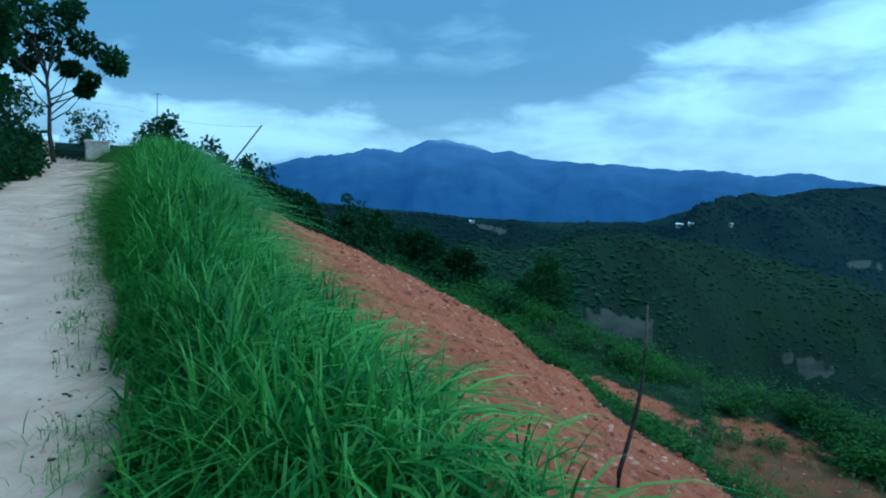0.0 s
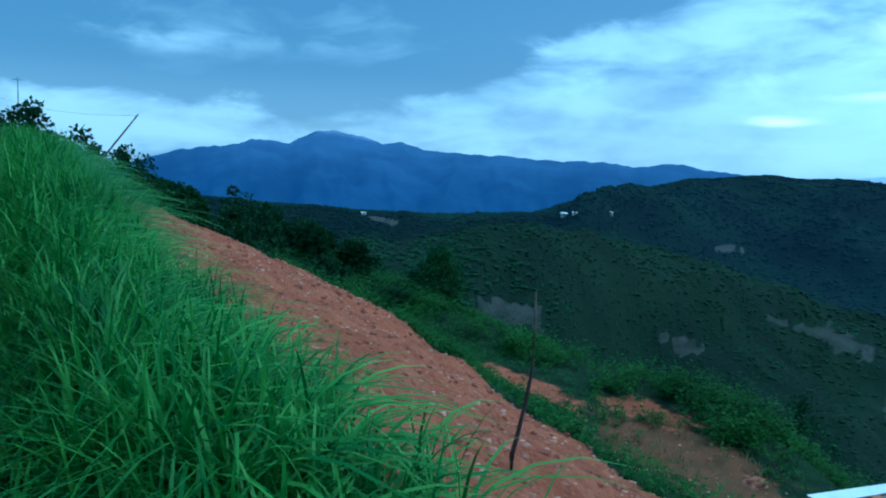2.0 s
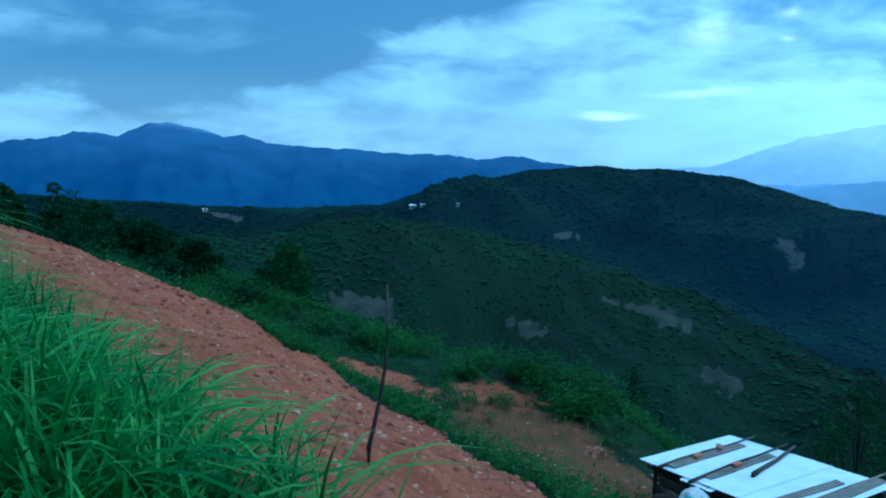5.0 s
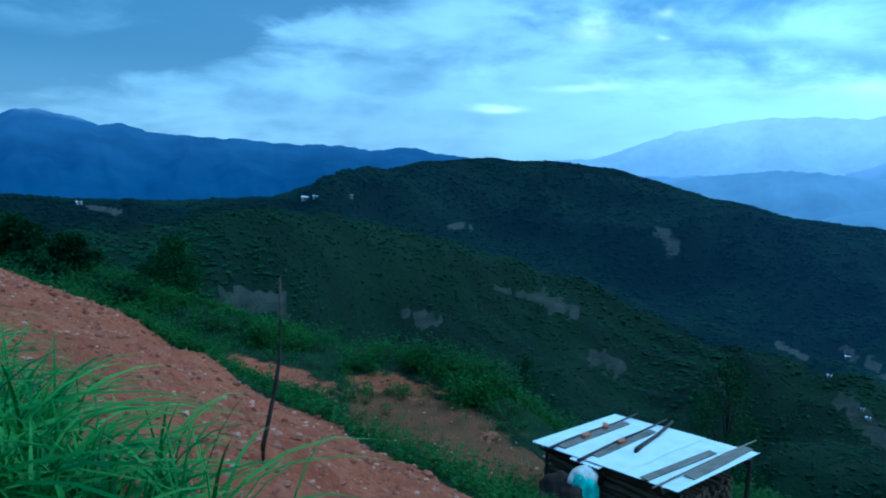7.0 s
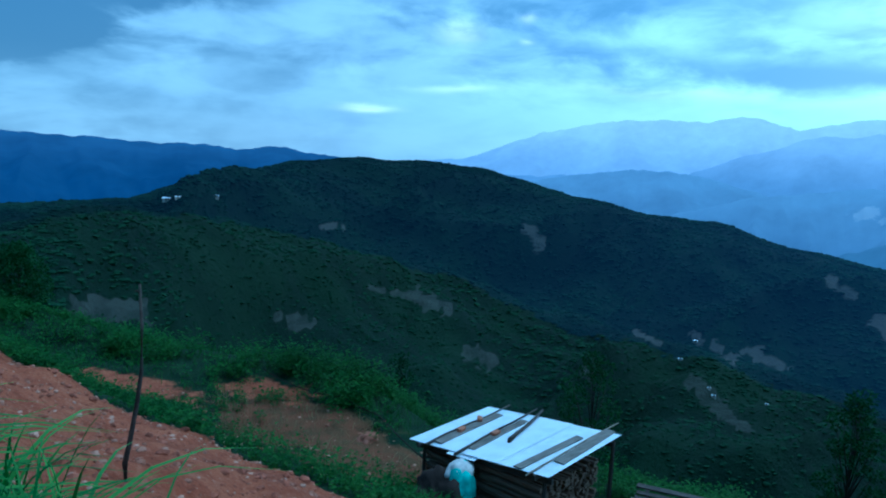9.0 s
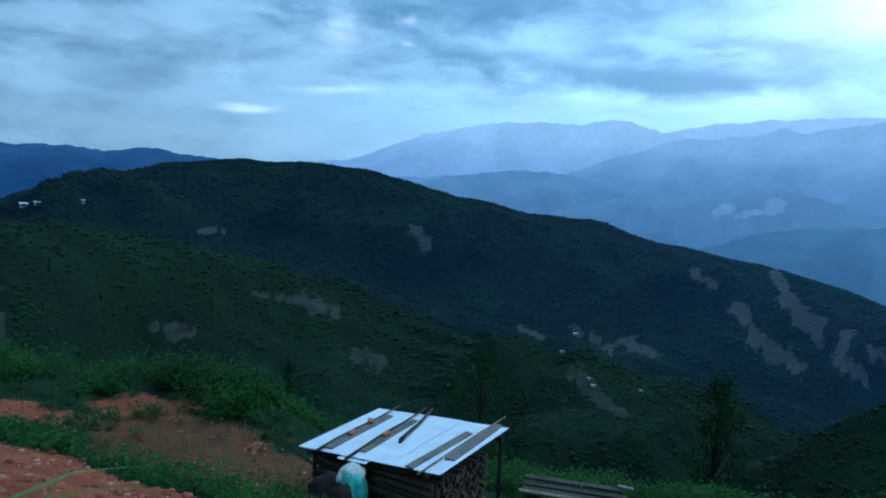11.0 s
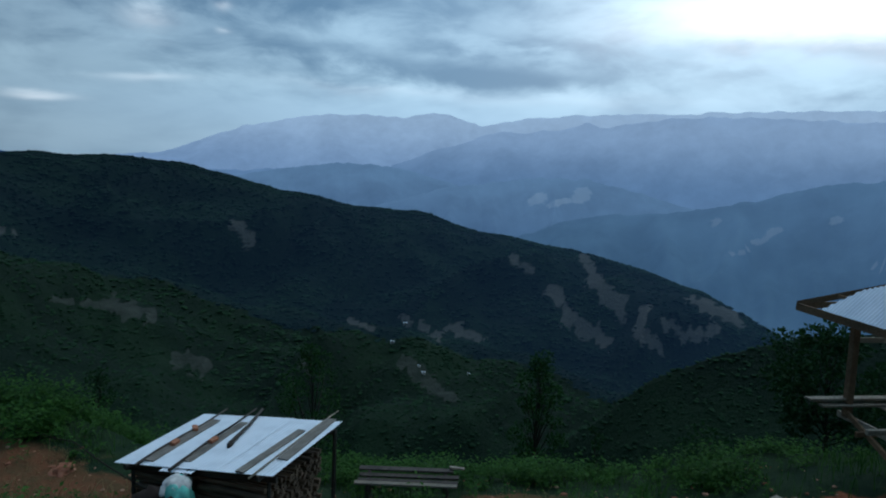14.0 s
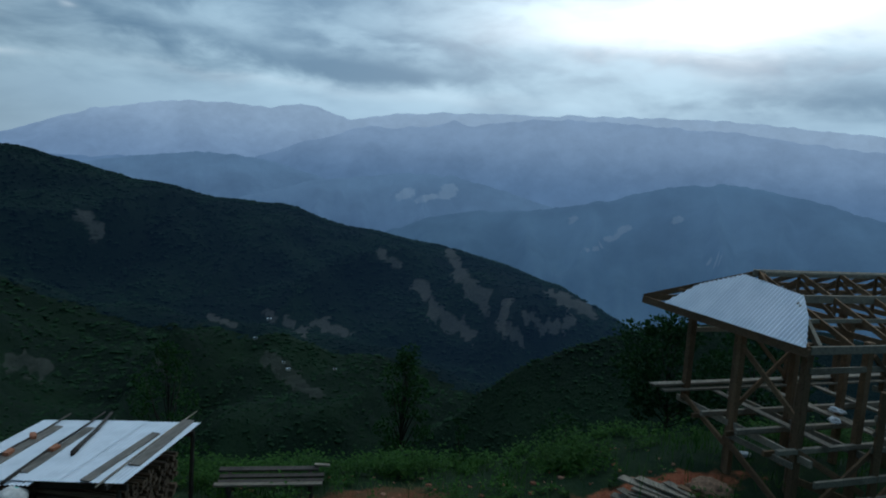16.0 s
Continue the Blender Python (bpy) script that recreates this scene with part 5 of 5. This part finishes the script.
def plank_bench():
    z = EYE - 6.15
    c = sight(62.2, -24.7, 13.35)
    g = land_at(c.x, c.y)
    z = max(c.z, g + 0.35)
    t = thing("plank_bench", "low bench of dark weathered planks on the terrace", "bench", Matrix.Translation((c.x, c.y, g)))
    away = Vector((math.sin(radians(62.2)), math.cos(radians(62.2)), 0))
    side = Vector((away.y, -away.x, 0))
    h = z - g
    for off, l0, l1, w, mat, dz in ((-0.30, -1.06, 0.95, 0.13, M_GREY_WOOD, 0.0), (-0.14, -1.0, 0.98, 0.12, M_DARK_WOOD, -0.01), (0.02, -0.98, 1.0, 0.14, M_DARK_WOOD, 0.02), (0.20, -1.0, 0.9, 0.16, M_DARK_WOOD, 0.08), (0.22, 0.82, 1.12, 0.09, M_GREY_WOOD, 0.13)):
        part("plank", beam_bm(side * l0 + away * off + Vector((0, 0, h + dz)), side * l1 + away * (off - 0.02) + Vector((0, 0, h + dz - 0.02)), w, 0.035), mat, t)
    for l in (-0.8, 0.75):
        part("crossbar", beam_bm(side * l - away * 0.34 + Vector((0, 0, h - 0.05)), side * l + away * 0.32 + Vector((0, 0, h - 0.05)), 0.06, 0.06), M_DARK_WOOD, t)
        for off in (-0.3, 0.28):
            part("leg", limb_bm([side * l + away * off + Vector((0, 0, -0.15)), side * l + away * off + Vector((0, 0, h - 0.05))], [0.04, 0.035]), M_DARK_WOOD, t)


plank_bench()


# ---- the timber frame house ----
E1, E2 = Vector((0.83, 0.558, 0)), Vector((0.558, -0.83, 0))
NC = Vector((13.02, -3.17, 0))
Z_EAVE, Z_DECK, Z_RIDGE = EYE - 2.6, -2.80, EYE - 1.63


def fr(u, v, z):
    return NC + E1 * u + E2 * v + Vector((0, 0, z))


def timber_frame():
    base = fr(2.0, 2.5, 0)
    base.z = land_at(base.x, base.y)
    t = thing("timber_frame", "unfinished wooden house frame on posts, partly roofed", "building", Matrix.Translation(base))

    def bar(name, a, b, w, h, mat=M_BROWN_WOOD, label=""):
        part(name, beam_bm(a - base, b - base, w, h), mat, t, label)

    def ground(u, v):
        p = fr(u, v, 0)
        return land_at(p.x, p.y) - 0.3
    rnd = random.Random(6)
    # posts
    for u in (0.25, 1.85, 3.35):
        for v in (0.3, 1.7, 3.1, 4.6, 6.2):
            w = 0.12 + rnd.uniform(0, 0.03)
            low = ground(u, v) if u < 3 else Z_DECK - 0.25
            bar("post", fr(u, v, low), fr(u + rnd.uniform(-0.03, 0.03), v, Z_EAVE + 0.05), w, w)
    bar("post", fr(1.95, 0.32, ground(1.95, 0.32)), fr(2.0, 0.32, Z_EAVE), 0.09, 0.12)
    bar("post", fr(0.9, 0.9, ground(0.9, 0.9)), fr(0.9, 0.9, -1.9), 0.13, 0.13)
    bar("post", fr(-0.2, 1.7, ground(-0.2, 1.7)), fr(-0.2, 1.7, -1.75), 0.12, 0.12)
    # floor joists and long deck planks
    for v in (0.3, 1.7, 3.1, 4.6, 6.2):
        bar("joist", fr(-0.1, v, Z_DECK - 0.25), fr(3.6, v, Z_DECK - 0.25), 0.06, 0.13, M_GREY_WOOD)
    for u, z in ((0.2, Z_DECK - 0.12), (1.2, Z_DECK - 0.12), (2.2, Z_DECK - 0.12)):
        bar("floor_beam", fr(u, -0.2, z), fr(u, 6.6, z), 0.09, 0.1, M_GREY_WOOD)
    for i, u in enumerate((3.3, 3.5, 3.42)):
        bar("deck_plank", fr(u, -0.35 - 0.1 * i, Z_DECK + 0.02 + 0.05 * i), fr(u + 0.05, 6.4, Z_DECK + 0.02 + 0.05 * i), 0.2, 0.04, M_GREY_WOOD, "pale new deck plank")
    for v in (0.9, 2.4, 3.8):
        bar("deck_plank", fr(0.0, v, Z_DECK - 0.02), fr(3.4, v + 0.1, Z_DECK - 0.02), 0.16, 0.03, M_GREY_WOOD)
    # lower rails and steps on the open side
    for z, v in ((-3.35, 0.25), (-3.75, 0.4)):
        bar("rail", fr(-0.25, v, z), fr(-0.25, 6.3, z), 0.05, 0.12, M_GREY_WOOD)
    for v in (0.4, 1.9, 3.4, 4.9):
        bar("brace", fr(-0.1, v, -3.9), fr(-0.1, v + 1.3, -2.9), 0.05, 0.09)
    for z in (-2.55, -2.25, -1.95):
        bar("rail", fr(-0.15, 1.6, z - 0.3), fr(-0.15, 6.4, z - 0.3), 0.04, 0.1, M_GREY_WOOD)
    bar("brace", fr(0.3, 0.35, -3.5), fr(-0.1, 2.6, -4.3), 0.07, 0.13)
    bar("brace", fr(3.4, 0.25, Z_DECK - 0.1), fr(1.9, 0.25, -3.5), 0.06, 0.1)
    bar("brace", fr(1.95, 0.3, -1.35), fr(0.3, 0.3, -2.4), 0.05, 0.1)
    bar("brace", fr(1.9, 1.7, -1.5), fr(1.9, 0.35, -2.7), 0.05, 0.09)
    bar("brace", fr(0.2, 1.8, -1.2), fr(0.2, 3.2, -2.5), 0.05, 0.09)
    bar("brace", fr(3.35, 1.7, -1.3), fr(3.35, 3.1, -2.6), 0.05, 0.09)
    bar("brace", fr(1.9, 0.15, -3.3), fr(0.25, 0.1, -4.0), 0.06, 0.12)
    bar("brace", fr(0.2, 0.2, -2.9), fr(-0.1, 1.6, -3.7), 0.06, 0.11)
    bar("brace", fr(0.0, 2.0, -2.2), fr(0.0, 3.6, -3.3), 0.05, 0.1)
    bar("rail", fr(0.2, 0.2, -3.2), fr(1.9, 0.2, -3.25), 0.05, 0.11, M_GREY_WOOD)
    bar("rail", fr(-0.3, 2.2, -4.05), fr(-0.3, 6.3, -4.0), 0.05, 0.14, M_GREY_WOOD)
    for u in (0.7, 1.7, 2.7):
        bar("floor_beam", fr(u, 0.0, Z_DECK - 0.36), fr(u, 6.4, Z_DECK - 0.36), 0.06, 0.1)
    bar("top_rail", fr(0.2, 0.3, -1.45), fr(0.2, 6.4, -1.45), 0.05, 0.1, M_GREY_WOOD)
    bar("top_rail", fr(3.35, 0.3, -1.45), fr(3.35, 6.4, -1.45), 0.05, 0.1, M_GREY_WOOD)
    # eaves, ridge, hips, purlins and rafters
    far = 4.78
    rd = 1.03
    apex = fr(2.39, rd, Z_RIDGE)
    bar("eave_beam", fr(-0.05, -0.02, Z_EAVE - 0.06), fr(far, -0.02, Z_EAVE - 0.06), 0.05, 0.16)
    bar("eave_beam", fr(0.0, 0.05, Z_EAVE - 0.02), fr(0.0, 6.8, Z_EAVE - 0.02), 0.05, 0.14, M_GREY_WOOD)
    bar("eave_beam", fr(far, 0.0, Z_EAVE - 0.02), fr(far, 6.8, Z_EAVE - 0.02), 0.05, 0.14)
    bar("ridge_beam", apex + E2 * -0.15, fr(2.39, 6.8, Z_RIDGE), 0.06, 0.14, M_GREY_WOOD)
    bar("ridge_board", fr(2.0, 0.75, Z_RIDGE + 0.08), fr(2.0, 6.8, Z_RIDGE + 0.08), 0.12, 0.035, M_GREY_WOOD)
    bar("hip_rafter", fr(0, 0, Z_EAVE), apex, 0.05, 0.12)
    bar("hip_rafter", fr(far, 0, Z_EAVE), apex, 0.05, 0.12)
    for k in (0.33, 0.62):
        z = Z_EAVE + (Z_RIDGE - Z_EAVE) * k
        bar("purlin", fr(2.39 * k, rd * k, z), fr(2.39 * k, 6.8, z), 0.06, 0.16 if k > 0.5 else 0.08, M_GREY_WOOD)
        bar("purlin", fr(far - 2.39 * k, rd * k, z), fr(far - 2.39 * k, 6.8, z), 0.06, 0.08)
        bar("purlin", fr(2.39 * k, rd * k, z), fr(far - 2.39 * k, rd * k, z), 0.05, 0.07)
    for v in (1.05, 2.1, 3.2, 4.3, 5.4, 6.5):
        bar("rafter", fr(0, v, Z_EAVE), fr(2.39, v, Z_RIDGE), 0.05, 0.1)
        bar("rafter", fr(far, v, Z_EAVE), fr(2.39, v, Z_RIDGE), 0.05, 0.1)
        bar("tie_beam", fr(0.05, v, Z_EAVE), fr(far - 0.05, v, Z_EAVE), 0.05, 0.12)
        bar("king_post", fr(2.39, v, Z_EAVE), fr(2.39, v, Z_RIDGE - 0.05), 0.06, 0.08)
        bar("strut", fr(1.1, v, Z_EAVE + 0.04), fr(2.35, v, Z_RIDGE - 0.15), 0.04, 0.07)
        bar("strut", fr(3.6, v, Z_EAVE + 0.04), fr(2.43, v, Z_RIDGE - 0.15), 0.04, 0.07)
    bar("corner_post", fr(0.1, 0.35, Z_EAVE), fr(0.9, 0.6, Z_RIDGE - 0.35), 0.08, 0.12, M_GREY_WOOD)
    # the roofed hip face
    up = (apex - fr(2.39, 0, Z_EAVE)).normalized()
    nrm = E1.cross(up)
    nrm = nrm if nrm.z > 0 else -nrm
    for u0, u1 in ((0.0, 0.92), (0.86, 1.75), (1.69, 2.62), (2.56, 3.9)):
        def cut(u):
            return -0.03, float(np.interp(u, [0, 0.45, 0.9, 2.59, 3.48, 3.9], [0.0, 0.62, 1.05, 1.24, 0.70, 0.0]))
        v, f = corrugated(fr(0, 0, Z_EAVE) - base + nrm * (0.075 + 0.006 * (u0 > 0.5)), E1, up, nrm, u0, u1, 0, 1, 0.09, 0.019, cut)
        mesh_object("roof_sheet", v, f, M_NEW_SHEET, t, "shiny new corrugated roofing sheet", smooth=True)


timber_frame()


def lumber_pile():
    rnd = random.Random(9)
    c = sight(96.3, -23.6, near_meet(96.3, -23.6))
    g = land_at(c.x, c.y)
    out = Vector((math.sin(radians(96.3)), math.cos(radians(96.3)), 0))
    across = Vector((out.y, -out.x, 0))
    for i in range(16):
        lay_no = i // 6
        off = -0.95 + 0.34 * (i % 6) + rnd.uniform(-0.06, 0.06) + 0.12 * lay_no
        p = Vector((c.x, c.y, 0)) + across * off + out * rnd.uniform(-0.12, 0.2)
        p.z = land_at(p.x, p.y) + 0.06 + 0.045 * lay_no + 0.05 * math.exp(-off * off)
        turn_by = radians(rnd.gauss(52, 20))
        dv = (out * math.cos(turn_by) - across * math.sin(turn_by)) * rnd.uniform(0.35, 0.62) + Vector((0, 0, rnd.uniform(-0.05, 0.02)))
        ob = part("offcut_plank", beam_bm(p - dv, p + dv, rnd.uniform(0.13, 0.24), 0.03, rng=rnd), rnd.choice([M_GREY_WOOD, M_GREY_WOOD, M_GREY_WOOD, M_BROWN_WOOD]))
        tagged(ob, "sawn plank offcut in a loose pile on red soil", "plank", "loose lumber pile")
    heap("brown_sack", (c.x + 0.3, c.y - 0.5, g + 0.22), (0.36, 0.42, 0.17), M_BURLAP, "crumpled brown sack lying on the lumber", "sack", 21, 0, 5.0, 0.3)
    for i, (u, v, z) in enumerate(((1.0, 2.0, Z_DECK + 0.05), (1.5, 2.6, Z_DECK + 0.05), (0.7, 3.2, Z_DECK - 0.05), (2.4, 1.2, -3.95), (2.2, 2.0, -3.9))):
        p = fr(u, v, 0)
        zz = z if z > -3.5 else land_at(p.x, p.y) + 0.03
        heap("white_bag", (p.x, p.y, zz), (0.14 + 0.03 * (i % 2), 0.1, 0.08), M_WHITE, "crumpled white plastic bag inside the timber frame", "bag", 30 + i, 40 * i, 5.0, 0.4)


lumber_pile()
